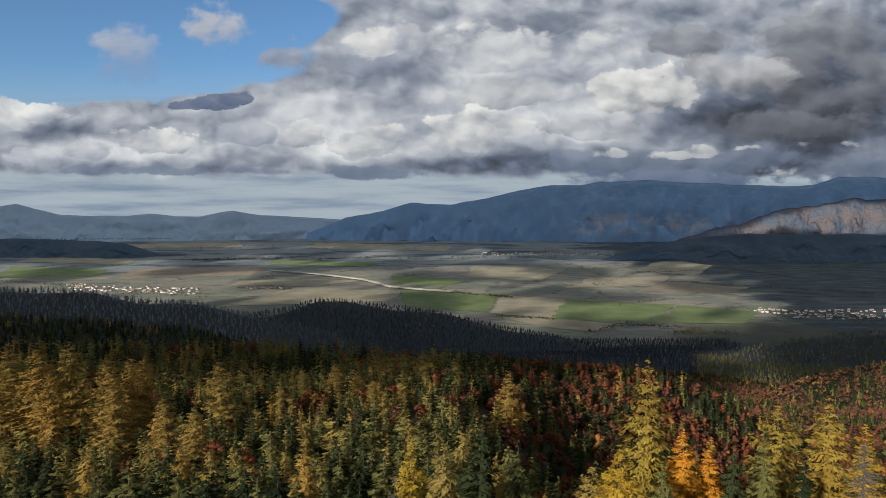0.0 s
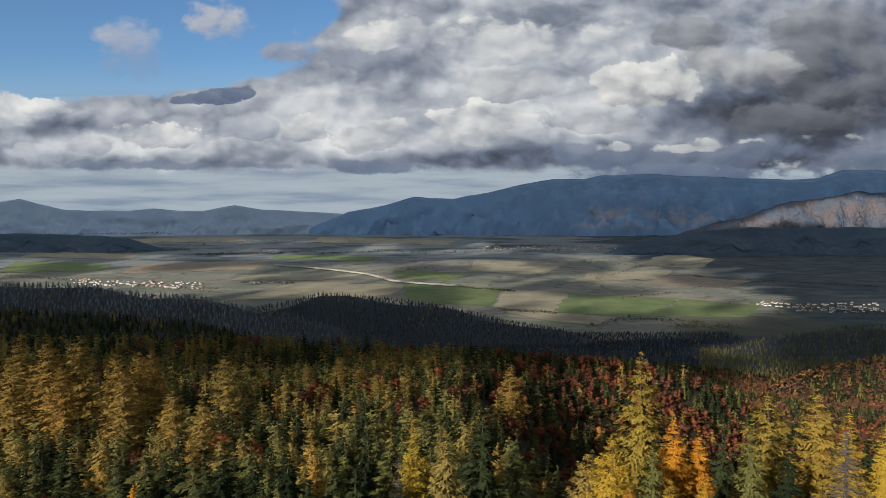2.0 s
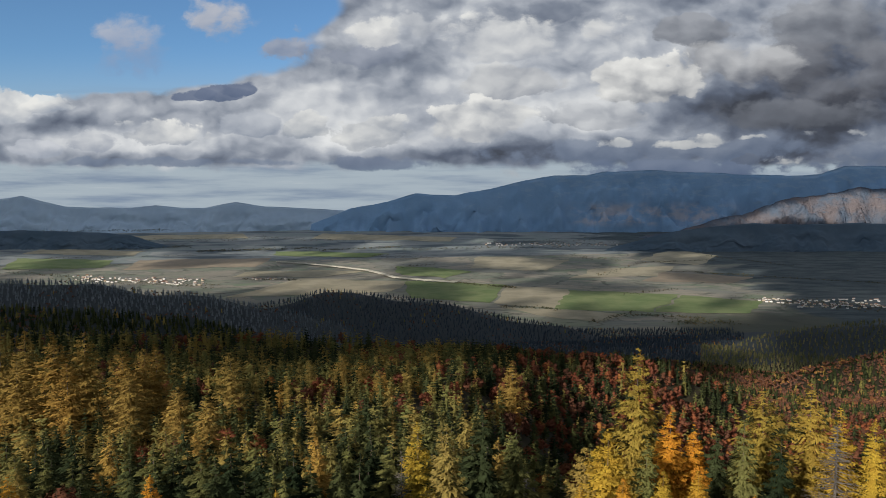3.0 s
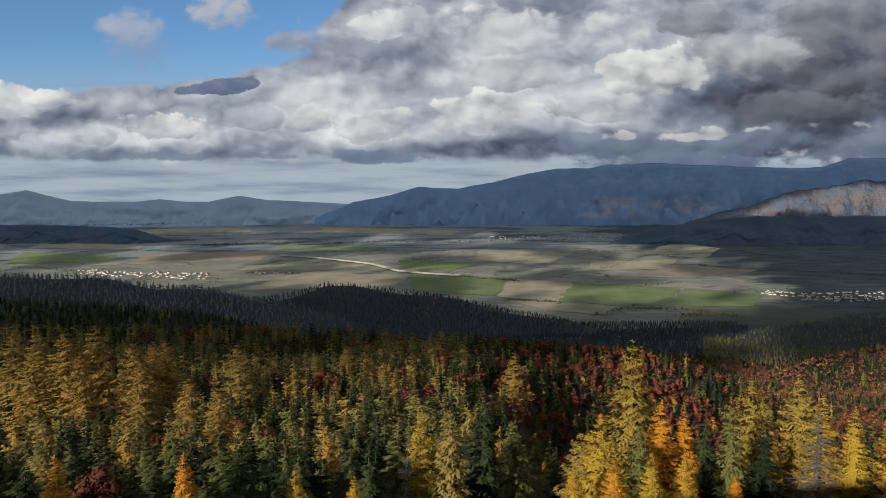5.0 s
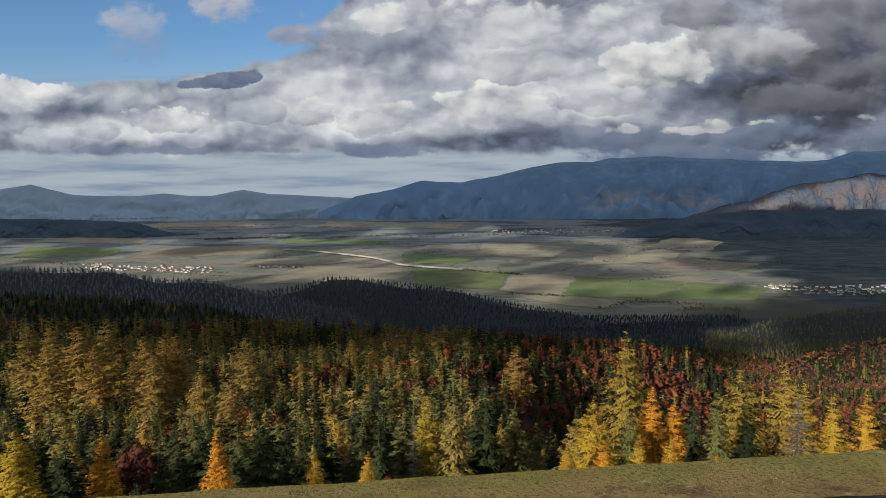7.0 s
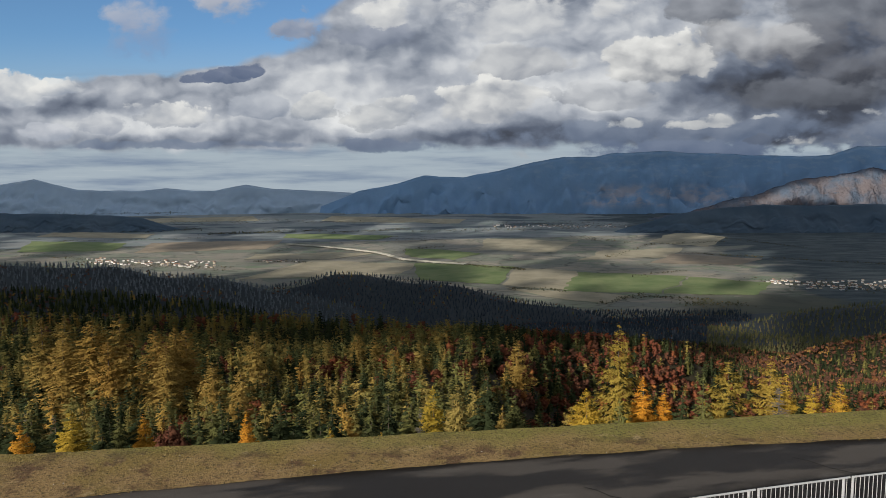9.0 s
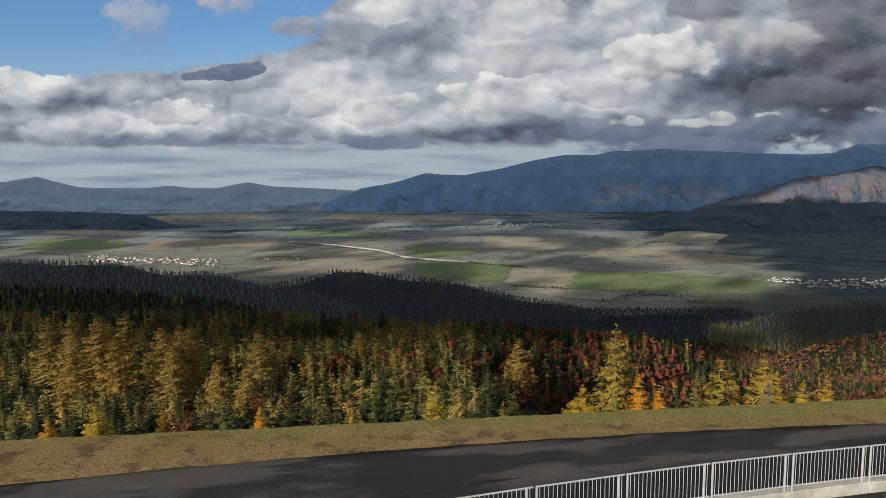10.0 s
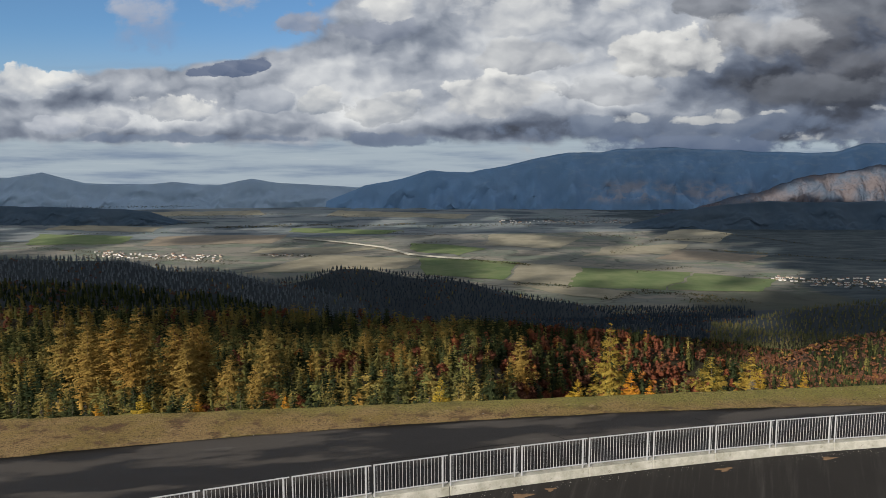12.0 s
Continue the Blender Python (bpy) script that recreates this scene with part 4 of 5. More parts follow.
DEADS = [pattern("dead_spruce", mesh_of("branch", *bare_boughs(np.random.RandomState(400 + i), 13.0, 2.5, 190), dead_wood), 13.0, 0.16,
                 "bare grey dead spruce without needles", "dead tree", "branch", dead_wood) for i in range(2)]
USED = set()


def plant(kind, x, y, top=None, height=None, turn=None, fat=1.0, sink=0.0):
    """Stand a tree on the ground; the first of each pattern is the pattern itself."""
    root, H = kind
    z = float(land(x, y)) - sink
    h = (top - z) if top is not None else height
    k = h / H
    m = pose(x, y, z, 0, 0, RNG.uniform(0, 360) if turn is None else turn)
    g = k ** 0.85 * fat
    if root not in USED:
        USED.add(root)
        root.matrix_world = m
        ob = root
    else:
        ob = copy_thing(root, m)
    ob.scale = (g, g, k)
    return ob


KEY = []


def key(kind, x, y, top, fat=1.0):
    KEY.append((x, y))
    return plant(kind, x, y, top=top, fat=fat)


GOLD = [pattern("larch", larch_mesh(i, True, leaf_gold, whorls=30, cards=44, size=0.28, power=0.66, ragged=0.28), 14.0, 0.18, "bright golden autumn larch", "larch tree") for i in range(1, 3)]
TALL = [pattern("larch", larch_mesh(i, True, leaf_tall, whorls=28, cards=48, size=0.30, flat=0.5, ragged=0.42), 14.0, 0.18, "tall olive-gold larch above the wood", "larch tree") for i in (2, 3)]

# trees that stand out, one by one
key(TALL[0], 22.0, 100.0, -12.0, 1.0)
key(ORANGE[1], 23.7, 92.9, -17.5, 1.3)
key(ORANGE[0], 26.8, 94.0, -19.4, 1.25)
key(GOLD[0], 13.6, 79.0, -14.6, 1.4)
key(LARCHES[2], 18.0, 82.0, -16.8, 0.95)
key(ORANGE[1], 13.2, 72.0, -16.0, 1.25)
key(GOLD[1], 9.7, 71.5, -16.5, 1.1)
key(GOLD[0], 17.0, 74.0, -16.2, 1.1)
key(GOLD[1], 21.5, 78.5, -18.2, 1.1)
key(TALL[1], 40.5, 107.0, -19.3, 1.15)
key(TALL[0], 48.1, 109.4, -19.0, 1.15)
key(GOLD[1], 42.5, 93.1, -17.1, 1.05)
key(GOLD[0], 44.8, 90.7, -17.5, 0.95)
key(GOLD[1], 42.0, 80.0, -13.6, 0.9)
key(SPRUCES[2], 28.8, 92.7, -18.6, 1.0)
key(LARCHES[1], 30.3, 89.3, -16.6, 0.95)
key(SPRUCES[1], 33.5, 88.0, -18.5, 1.15)
key(SPRUCES[3], 47.0, 86.0, -16.5, 1.0)
key(ORANGE[0], 24.0, 73.0, -17.9, 1.2)
key(DEADS[0], 39.2, 88.0, -17.2, 1.6)
key(DEADS[1], -5.9, 90.0, -21.0, 1.0)
key(GOLD[0], -4.3, 92.3, -18.6, 1.0)
key(LARCHES[2], -0.9, 80.0, -14.6, 1.0)
key(SPRUCES[1], 3.1, 95.0, -17.4, 1.15)
key(SPRUCES[0], 6.6, 92.0, -18.6, 1.15)
key(ORANGE[1], -17.6, 57.6, -9.8, 1.0)
key(GOLD[0], -12.3, 64.5, -13.8, 0.95)
key(GOLD[1], -7.1, 60.0, -12.4, 1.0)
key(ORANGE[0], -26.2, 58.0, -10.2, 1.15)
key(GOLD[0], -29.1, 53.0, -8.1, 1.25)
key(ORANGE[1], -34.5, 55.1, -9.9, 1.0)
key(BEECHES[0], -26.8, 63.5, -13.2, 0.9)
key(BEECHES[1], -5.4, 60.5, -14.4, 0.9)


OCHRE = [pattern("larch", larch_mesh(i, True, leaf_ochre, whorls=24, cards=34, size=0.34, ragged=0.42), 14.0, 0.18, "broad ochre autumn larch topping the wood", "larch tree") for i in (2, 3)]

# the tall golden larches that top the wood further off
for a, b, dist in ((-0.651, 0.206, 224), (-0.607, 0.215, 220), (-0.56, 0.203, 226), (-0.503, 0.231, 212), (-0.47, 0.228, 222), (-0.453, 0.226, 230), (-0.69, 0.21, 226),
                   (-0.34, 0.233, 226), (-0.66, 0.240, 186), (-0.585, 0.245, 190), (-0.49, 0.262, 178), (-0.22, 0.245, 285), (-0.172, 0.235, 280), (-0.135, 0.25, 290),
                   (-0.115, 0.26, 260), (0.085, 0.245, 280), (-0.415, 0.285, 165), (-0.37, 0.30, 155)):
    plant(OCHRE[RNG.randint(2)], a * dist, 13.9 + dist, top=7.1 - b * dist, fat=RNG.uniform(1.3, 1.6))


def near_trees():
    """The wood next to the dam, tree by tree."""
    step = 6.4
    for iy in range(17):
        y0 = 58 + iy * step
        half = 0.72 * (y0 + 6) + 4
        for ix in range(int(-half / step), int(half / step) + 1):
            x, y = ix * step + RNG.uniform(-2.8, 2.8), y0 + RNG.uniform(-2.8, 2.8)
            past = y - brink_y(x)
            if past < 29 or any((x - a) ** 2 + (y - b) ** 2 < 9 or (b - 30 < y < b and abs(x - a * (y - 8) / (b - 8)) < 2.6) for a, b in KEY):
                continue
            h = float(np.interp(past, [28, 34, 55, 70, 120], [3.6, 5.6, 8.6, 10.2, 12.0])) * RNG.uniform(0.7, 1.25)
            n = wobble(np.array(x), np.array(y), 60.0, 5)
            pick = RNG.rand() + 0.30 * n - (0.46 if past < 85 and x < 6 else -0.22 if past < 78 else -0.10)
            if past > 95 and x > 5 and RNG.rand() < 0.25:
                plant(BEECHES[RNG.randint(2)], x, y, height=h * 0.8, fat=0.8)
            elif pick < 0.60:
                plant((SPRUCES if y < 112 else SPRUCES_FAR)[RNG.randint(4)], x, y, height=h, fat=RNG.uniform(1.15, 1.5))
            elif pick < 1.15:
                plant((LARCHES if y < 112 else LARCHES_FAR)[RNG.randint(4)], x, y, height=h * RNG.uniform(0.9, 1.08), fat=RNG.uniform(1.05, 1.4))
            else:
                plant(DEADS[RNG.randint(2)], x, y, height=h * 0.8)


near_trees()


# ---- woods further off ----
def wood(name, shapes, mat, spots, label, category):
    """Many trees in one mesh. spots: x, y, height, fatness, tint, shape."""
    Vs, Fs, Ts, Ns, k = [], [], [], [], 0
    spots = np.array(spots)
    z = land(spots[:, 0], spots[:, 1])
    for s, (V, F, n) in enumerate(shapes):
        mine = spots[:, 5] == s
        if not mine.any():
            continue
        p, zz = spots[mine], z[mine]
        a = RNG.uniform(0, 6.283, len(p))[:, None]
        x = (V[None, :, 0] * np.cos(a) - V[None, :, 1] * np.sin(a)) * (p[:, 2] * p[:, 3])[:, None] + p[:, 0:1]
        y = (V[None, :, 0] * np.sin(a) + V[None, :, 1] * np.cos(a)) * (p[:, 2] * p[:, 3])[:, None] + p[:, 1:2]
        h = V[None, :, 2] * p[:, 2:3] + zz[:, None]
        Vs.append(np.stack([x, y, h], -1).reshape(-1, 3))
        Fs.append((np.arange(len(p))[:, None, None] * len(V) + F[None] + k).reshape(-1, 3))
        Ts.append(np.repeat(p[:, 4], len(V)))
        Ns.append(np.stack([n[None, :, 0] * np.cos(a) - n[None, :, 1] * np.sin(a), n[None, :, 0] * np.sin(a) + n[None, :, 1] * np.cos(a), n[None, :, 2] + 0 * a], -1).reshape(-1, 3))
        k += len(p) * len(V)
    ob = new(name, mesh_of(name, np.concatenate(Vs), np.concatenate(Fs), mat, np.concatenate(Ts), N=np.concatenate(Ns)))
    return tagged(ob, label, category, kind="stuff")


def unit(shape, H):
    return shape[0] / H, shape[1], shape[2]


def r_(i): return np.random.RandomState(i)


def core(i, H, R, power=0.8):
    return tiers(r_(i), H * 0.8, R, 4, 3, power)


MID_SPRUCE = [unit(both(boughs(r_(500 + i), 20, 3.9, 13, 6, 8, 1.35, 0.40, 0.2, power=0.75, ragged=0.4, hang=0.5), core(i, 20, 1.5)), 20) for i in range(3)]
MID_LARCH = [unit(both(boughs(r_(520 + i), 20, 4.0, 11, 6, 10, 1.15, 0.05, 0.15, 0.08, (0.7, 0.55, 0.42)[i], 0.5, 0.5, 0.42, 0.4, 0.5, 0.24), core(i, 20, 1.4)), 20) for i in range(3)]
MID_BEECH = [unit(leafy(r_(540 + i), 16, 4.6, 22, 24, 0.95, fill=0.26), 16) for i in range(2)]
FAR_SPRUCE = [unit(both(boughs(r_(560 + i), 18, 3.6, 8, 5, 3, 2.4, 0.4, 0.2, power=0.75, hang=0.5), core(i, 18, 1.8)), 18) for i in range(3)]
FAR_LARCH = [unit(both(boughs(r_(580 + i), 18, 3.9, 7, 5, 4, 2.0, 0.05, 0.15, 0.08, 0.5, 0.5, 0.5, 0.42, 0.4, 0.5, 0.24), core(i, 18, 1.8)), 18) for i in range(3)]
FAR_BEECH = [unit(leafy(r_(600 + i), 14, 4.8, 10, 8, 0.95, fill=0.34), 14) for i in range(2)]
HILL_SPRUCE = [unit(both(boughs(r_(620 + i), 18, 3.4, 4, 4, 1, 4.6, 0.4, 0.2, power=0.75), tiers(r_(i), 18, 2.8, 2, 3)), 18) for i in range(3)]
HILL_BEECH = [unit(leafy(r_(660 + i), 14, 5.2, 4, 6, 1.4, fill=0.42), 14) for i in range(2)]
BUSH = [unit(leafy(r_(640 + i), 12, 5.0, 3, 5, 2.2, 0.0, 0.5), 12) for i in range(2)]


def scatter(y0, y1, step, keep):
    out = []
    y = y0
    while y < y1:
        half = 0.74 * (y + 8)
        n = int(2 * half / step)
        xs = np.linspace(-half, half, n) + RNG.uniform(-0.42, 0.42, n) * step
        ys = y + RNG.uniform(-0.42, 0.42, n) * step
        out.append(np.stack([xs, ys], -1))
        y += step
    p = np.concatenate(out)
    return p[keep(p[:, 0], p[:, 1])]


def divide(p, low, high, red, gold, seed):
    """Sort places into kinds, and give each tree its height and tone."""
    kinds = {"s": [], "l": [], "b": []}
    n1, n2 = wobble(p[:, 0], p[:, 1], 170.0, seed), wobble(p[:, 0], p[:, 1], 60.0, seed + 1)
    for (x, y), a, b in zip(p, n1, n2):
        q = RNG.rand() + 0.35 * a + 0.15 * b
        pr, pg = red(x, y), gold(x, y)
        k = "b" if q < pr else "l" if q < pr + pg else "s"
        h = RNG.uniform(low, high) * (0.8 if k == "b" else 1.0)
        kinds[k].append((x, y, h, RNG.uniform(1.15, 1.65) * (0.74 if k == "b" else 0.95), np.clip(RNG.normal(0.45, 0.28) + 0.15 * b, 0, 1), RNG.randint(2 if k == "b" else 3)))
    return kinds


def bearing(x, y): return (x - EX) / (y - EY)


def red_share(x, y):
    u = bearing(x, y)
    return 0.03 if u < 0.04 else 0.60 * min(1, (u - 0.04) / 0.06) * (1.0 if y > 220 else 0.6)


def gold_share(x, y):
    u = bearing(x, y)
    return 0.07 if u > 0.07 and y > 200 else 0.54 if y < 330 else 0.52 if u < 0.02 else 0.12


mid = divide(scatter(168, 330, 7.9, lambda x, y: y > 0), 10, 15.5, red_share, gold_share, 3)
wood("spruce_wood", MID_SPRUCE, far_spruce, mid["s"], "dense dark green spruce wood on the slope", "spruce wood")
wood("larch_wood", MID_LARCH, far_larch, mid["l"], "golden larches scattered through the wood", "larch wood")
wood("beech_wood", MID_BEECH, far_beech, mid["b"], "rust-red beech wood on the slope", "beech wood")
far = divide(scatter(330, 575, 7.6, lambda x, y: y > 0), 12, 17.5, red_share, gold_share, 4)
wood("spruce_wood", FAR_SPRUCE, far_spruce, far["s"], "dark spruce wood along the near crest", "spruce wood")
wood("larch_wood", FAR_LARCH, far_larch, far["l"], "ochre larches along the near crest", "larch wood")
wood("beech_wood", FAR_BEECH, far_beech, far["b"], "rust-red beech wood below the near crest", "beech wood")


def facing(x, y):
    """Where a slope can be seen from the dam."""
    z, d = land(x, y), np.hypot(x, y - 10)
    ok = np.ones(len(x), bool)
    for f in (0.97, 0.94, 0.9, 0.84, 0.76, 0.66):
        ok &= land(x * f, 10 + (y - 10) * f) + 4 < 8 + (z + 22 - 8) * f
    return ok & (y > 575)


tops = divide(np.concatenate([scatter(580, 1010, 8.5, lambda x, y: facing(x, y) & (x < 0.36 * y)), scatter(600, 1010, 6.1, lambda x, y: facing(x, y) & (x >= 0.36 * y))]), 10, 14,
              lambda x, y: 0.68 if bearing(x, y) > 0.3 else 0.1, lambda x, y: 0.03 if bearing(x, y) > 0.3 else 0.1, 6)
hill = divide(scatter(1010, 1720, 9.6, lambda x, y: facing(x, y) & ((x < 0.37 * y) | ((y > 1345) & (x < (0.425 + 0.02 * wobble(x, y, 120.0, 3)) * y)))), 7, 10, lambda x, y: 0.02, lambda x, y: 0.05, 7)
spur = divide(scatter(1010, 1345, 9.5, lambda x, y: facing(x, y) & (x >= 0.37 * y)), 7, 10, lambda x, y: 0.0, lambda x, y: 0.3, 8)

# haze put into the tint: the western hill paler and grey, the middle one dark
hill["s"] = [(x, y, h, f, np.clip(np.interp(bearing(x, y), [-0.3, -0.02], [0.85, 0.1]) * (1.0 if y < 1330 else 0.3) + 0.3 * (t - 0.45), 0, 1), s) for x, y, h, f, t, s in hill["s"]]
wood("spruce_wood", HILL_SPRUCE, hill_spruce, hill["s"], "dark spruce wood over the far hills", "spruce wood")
wood("spruce_wood", HILL_SPRUCE, far_spruce, tops["s"], "spruces on the middle slopes", "spruce wood")
wood("larch_wood", HILL_SPRUCE, far_larch, tops["l"] + hill["l"], "ochre larches on the far hills", "larch wood")
wood("beech_wood", HILL_BEECH, hazy_beech, tops["b"] + hill["b"], "red beech wood on the far hillside", "beech wood")


spur_leaves = foliage("spur_wood", [(0.0, (0.115, 0.125, 0.062)), (0.5, (0.18, 0.18, 0.085)), (1.0, (0.27, 0.225, 0.105))], True)
wood("mixed_wood", HILL_SPRUCE, spur_leaves, spur["s"] + spur["l"], "olive mixed wood on a rounded spur", "mixed wood")


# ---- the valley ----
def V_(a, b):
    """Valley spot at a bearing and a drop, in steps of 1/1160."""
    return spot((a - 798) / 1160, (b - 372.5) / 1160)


def field(mat, label, *corners):
    """A field between four corners: far left, far right, near right, near left."""
    p = np.array([V_(*c)[:2] for c in corners])
    n, m = 26, 12
    f, g = np.meshgrid(np.linspace(0, 1, n), np.linspace(0, 1, m))
    P = (p[3] * (1 - f)[..., None] + p[2] * f[..., None]) * (1 - g)[..., None] + (p[0] * (1 - f)[..., None] + p[1] * f[..., None]) * g[..., None]
    X = P[..., 0] + wobble(P[..., 0], P[..., 1], 330.0, 4) * 14
    Y = P[..., 1] + wobble(P[..., 0], P[..., 1], 260.0, 6) * 22
    Z = land(X, Y) + 1.2
    ob = new("field", mesh_of("field", np.stack([X, Y, Z], -1).reshape(-1, 3), grid_faces(m, n), mat, smooth=True))
    tagged(ob, label, "field", kind="structure")


GREEN, STUBBLE, SOIL = "bright green winter crop field in the valley", "pale tan stubble field in the valley", "brown ploughed field in the valley"
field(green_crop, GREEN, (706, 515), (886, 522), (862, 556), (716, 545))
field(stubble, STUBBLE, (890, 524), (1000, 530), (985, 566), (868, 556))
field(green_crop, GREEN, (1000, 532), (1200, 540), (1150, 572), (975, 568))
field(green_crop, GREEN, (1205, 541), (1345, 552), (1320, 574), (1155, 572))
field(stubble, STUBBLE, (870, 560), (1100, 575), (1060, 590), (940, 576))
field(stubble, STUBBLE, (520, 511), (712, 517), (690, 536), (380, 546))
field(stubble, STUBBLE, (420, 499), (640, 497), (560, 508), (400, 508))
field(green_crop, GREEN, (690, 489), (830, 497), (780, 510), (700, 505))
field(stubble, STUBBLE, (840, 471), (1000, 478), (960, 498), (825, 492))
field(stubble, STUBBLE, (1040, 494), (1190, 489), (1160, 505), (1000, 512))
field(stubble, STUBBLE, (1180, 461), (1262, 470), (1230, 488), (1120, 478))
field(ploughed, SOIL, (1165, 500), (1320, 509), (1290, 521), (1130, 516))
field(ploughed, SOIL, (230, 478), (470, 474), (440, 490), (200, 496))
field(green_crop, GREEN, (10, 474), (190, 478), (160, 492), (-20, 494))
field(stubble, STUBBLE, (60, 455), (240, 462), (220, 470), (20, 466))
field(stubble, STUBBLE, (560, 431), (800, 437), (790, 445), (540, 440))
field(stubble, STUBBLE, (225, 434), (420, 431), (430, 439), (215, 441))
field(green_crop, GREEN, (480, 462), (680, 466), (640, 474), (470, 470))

bush_far = foliage("hedge_leaves", [(0.0, (0.060, 0.070, 0.045)), (0.6, (0.10, 0.10, 0.06)), (1.0, (0.20, 0.14, 0.07))], True)
HEDGE = []


def hedge(a0, b0, a1, b1, n, size, spread=1.0):
    """A row of trees and bushes between two spots."""
    x0, y0, _ = V_(a0, b0)
    x1, y1, _ = V_(a1, b1)
    for i in range(int(n * 1.8)):
        f = RNG.rand()
        x, y = x0 + (x1 - x0) * f + RNG.normal(0, 8) * spread, y0 + (y1 - y0) * f + RNG.normal(0, 12) * spread
        HEDGE.append((x, y, size * RNG.uniform(0.25, 0.85), RNG.uniform(1.0, 1.8), np.clip(RNG.normal(0.4, 0.3), 0, 1), RNG.randint(2)))


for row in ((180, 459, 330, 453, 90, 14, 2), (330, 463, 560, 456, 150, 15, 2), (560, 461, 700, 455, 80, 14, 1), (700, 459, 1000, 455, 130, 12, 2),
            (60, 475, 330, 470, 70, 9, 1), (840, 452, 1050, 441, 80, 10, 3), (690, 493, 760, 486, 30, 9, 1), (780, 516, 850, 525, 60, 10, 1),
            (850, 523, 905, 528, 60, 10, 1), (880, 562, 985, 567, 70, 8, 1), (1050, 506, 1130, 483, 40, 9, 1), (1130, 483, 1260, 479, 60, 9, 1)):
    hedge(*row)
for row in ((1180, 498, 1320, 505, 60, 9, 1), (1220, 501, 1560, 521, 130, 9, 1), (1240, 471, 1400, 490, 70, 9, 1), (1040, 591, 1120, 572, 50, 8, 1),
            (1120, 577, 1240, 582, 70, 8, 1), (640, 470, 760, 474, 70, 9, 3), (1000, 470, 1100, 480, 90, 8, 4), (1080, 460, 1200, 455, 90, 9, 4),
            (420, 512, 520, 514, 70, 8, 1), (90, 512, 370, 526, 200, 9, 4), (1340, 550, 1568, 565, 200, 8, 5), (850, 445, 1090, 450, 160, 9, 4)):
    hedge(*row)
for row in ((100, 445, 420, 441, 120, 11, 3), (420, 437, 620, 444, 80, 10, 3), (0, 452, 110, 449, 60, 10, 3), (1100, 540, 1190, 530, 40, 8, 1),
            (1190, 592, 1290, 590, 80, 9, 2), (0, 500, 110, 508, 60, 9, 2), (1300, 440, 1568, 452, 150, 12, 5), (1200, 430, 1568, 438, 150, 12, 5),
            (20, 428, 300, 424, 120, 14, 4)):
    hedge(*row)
wood("hedgerow", BUSH, bush_far, HEDGE, "hedgerows and copses between the valley fields", "hedgerow")

house_wall = material("house_plaster", lambda t, p: ramp_colour(t, own_random(t), [(0.0, (0.72, 0.70, 0.66)), (0.6, (0.85, 0.84, 0.82)), (0.8, (0.55, 0.47, 0.36))], "CONSTANT"), 0.9)
house_roof = material("house_roof_tiles", lambda t, p: ramp_colour(t, own_random(t), [(0.0, (0.26, 0.15, 0.11)), (0.25, (0.20, 0.19, 0.19)), (0.5, (0.16, 0.15, 0.15)), (0.85, (0.30, 0.18, 0.13))], "CONSTANT"), 0.8)


def house_pattern(w, d, h, r):
    root = new("house")
    tagged(root, "small plastered village house with a pitched roof", "house", "village houses in the valley")
    bm = bmesh.new()
    box(bm, (w, d, h + 1.5), (0, 0, h / 2 - 0.75))
    part("wall", bm, house_wall, root)
    bm = bmesh.new()
    a, b, o = w / 2 + 0.5, d / 2 + 0.5, h - 0.15
    vs = [bm.verts.new(c) for c in ((-a, -b, o), (a, -b, o), (a, b, o), (-a, b, o), (-a, 0, h + r), (a, 0, h + r))]
    for f in ((0, 1, 5, 4), (2, 3, 4, 5), (0, 4, 3), (1, 2, 5), (3, 2, 1, 0)):
        bm.faces.new([vs[i] for i in f])
    part("roof", bm, house_roof, root)
    return root


HOUSES = [house_pattern(11, 8, 5.5, 2.6), house_pattern(8, 8, 5.5, 2.6), house_pattern(17, 9, 5.0, 2.0)]


def village(a0, a1, b0, b1, n, tilt=0.0, size=1.0):
    """Houses strewn between bearings and drops, in loose rows."""
    for i in range(n):
        a, f = RNG.uniform(a0, a1), RNG.rand()
        b = b0 + (b1 - b0) * f + tilt * (a - a0)
        x, y, z = V_(a, b)
        k = HOUSES[RNG.choice(3, p=[0.5, 0.38, 0.12])]
        m = pose(x, y, z, 0, 0, RNG.choice([12, 102]) + RNG.normal(0, 12))
        if k not in USED:
            USED.add(k)
            k.matrix_world = m
        else:
            k = copy_thing(k, m)
        k.scale = (size, size, size)


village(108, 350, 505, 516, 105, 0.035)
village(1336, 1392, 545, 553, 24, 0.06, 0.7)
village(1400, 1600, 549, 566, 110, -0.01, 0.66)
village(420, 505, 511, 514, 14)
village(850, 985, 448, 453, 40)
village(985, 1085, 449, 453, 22)


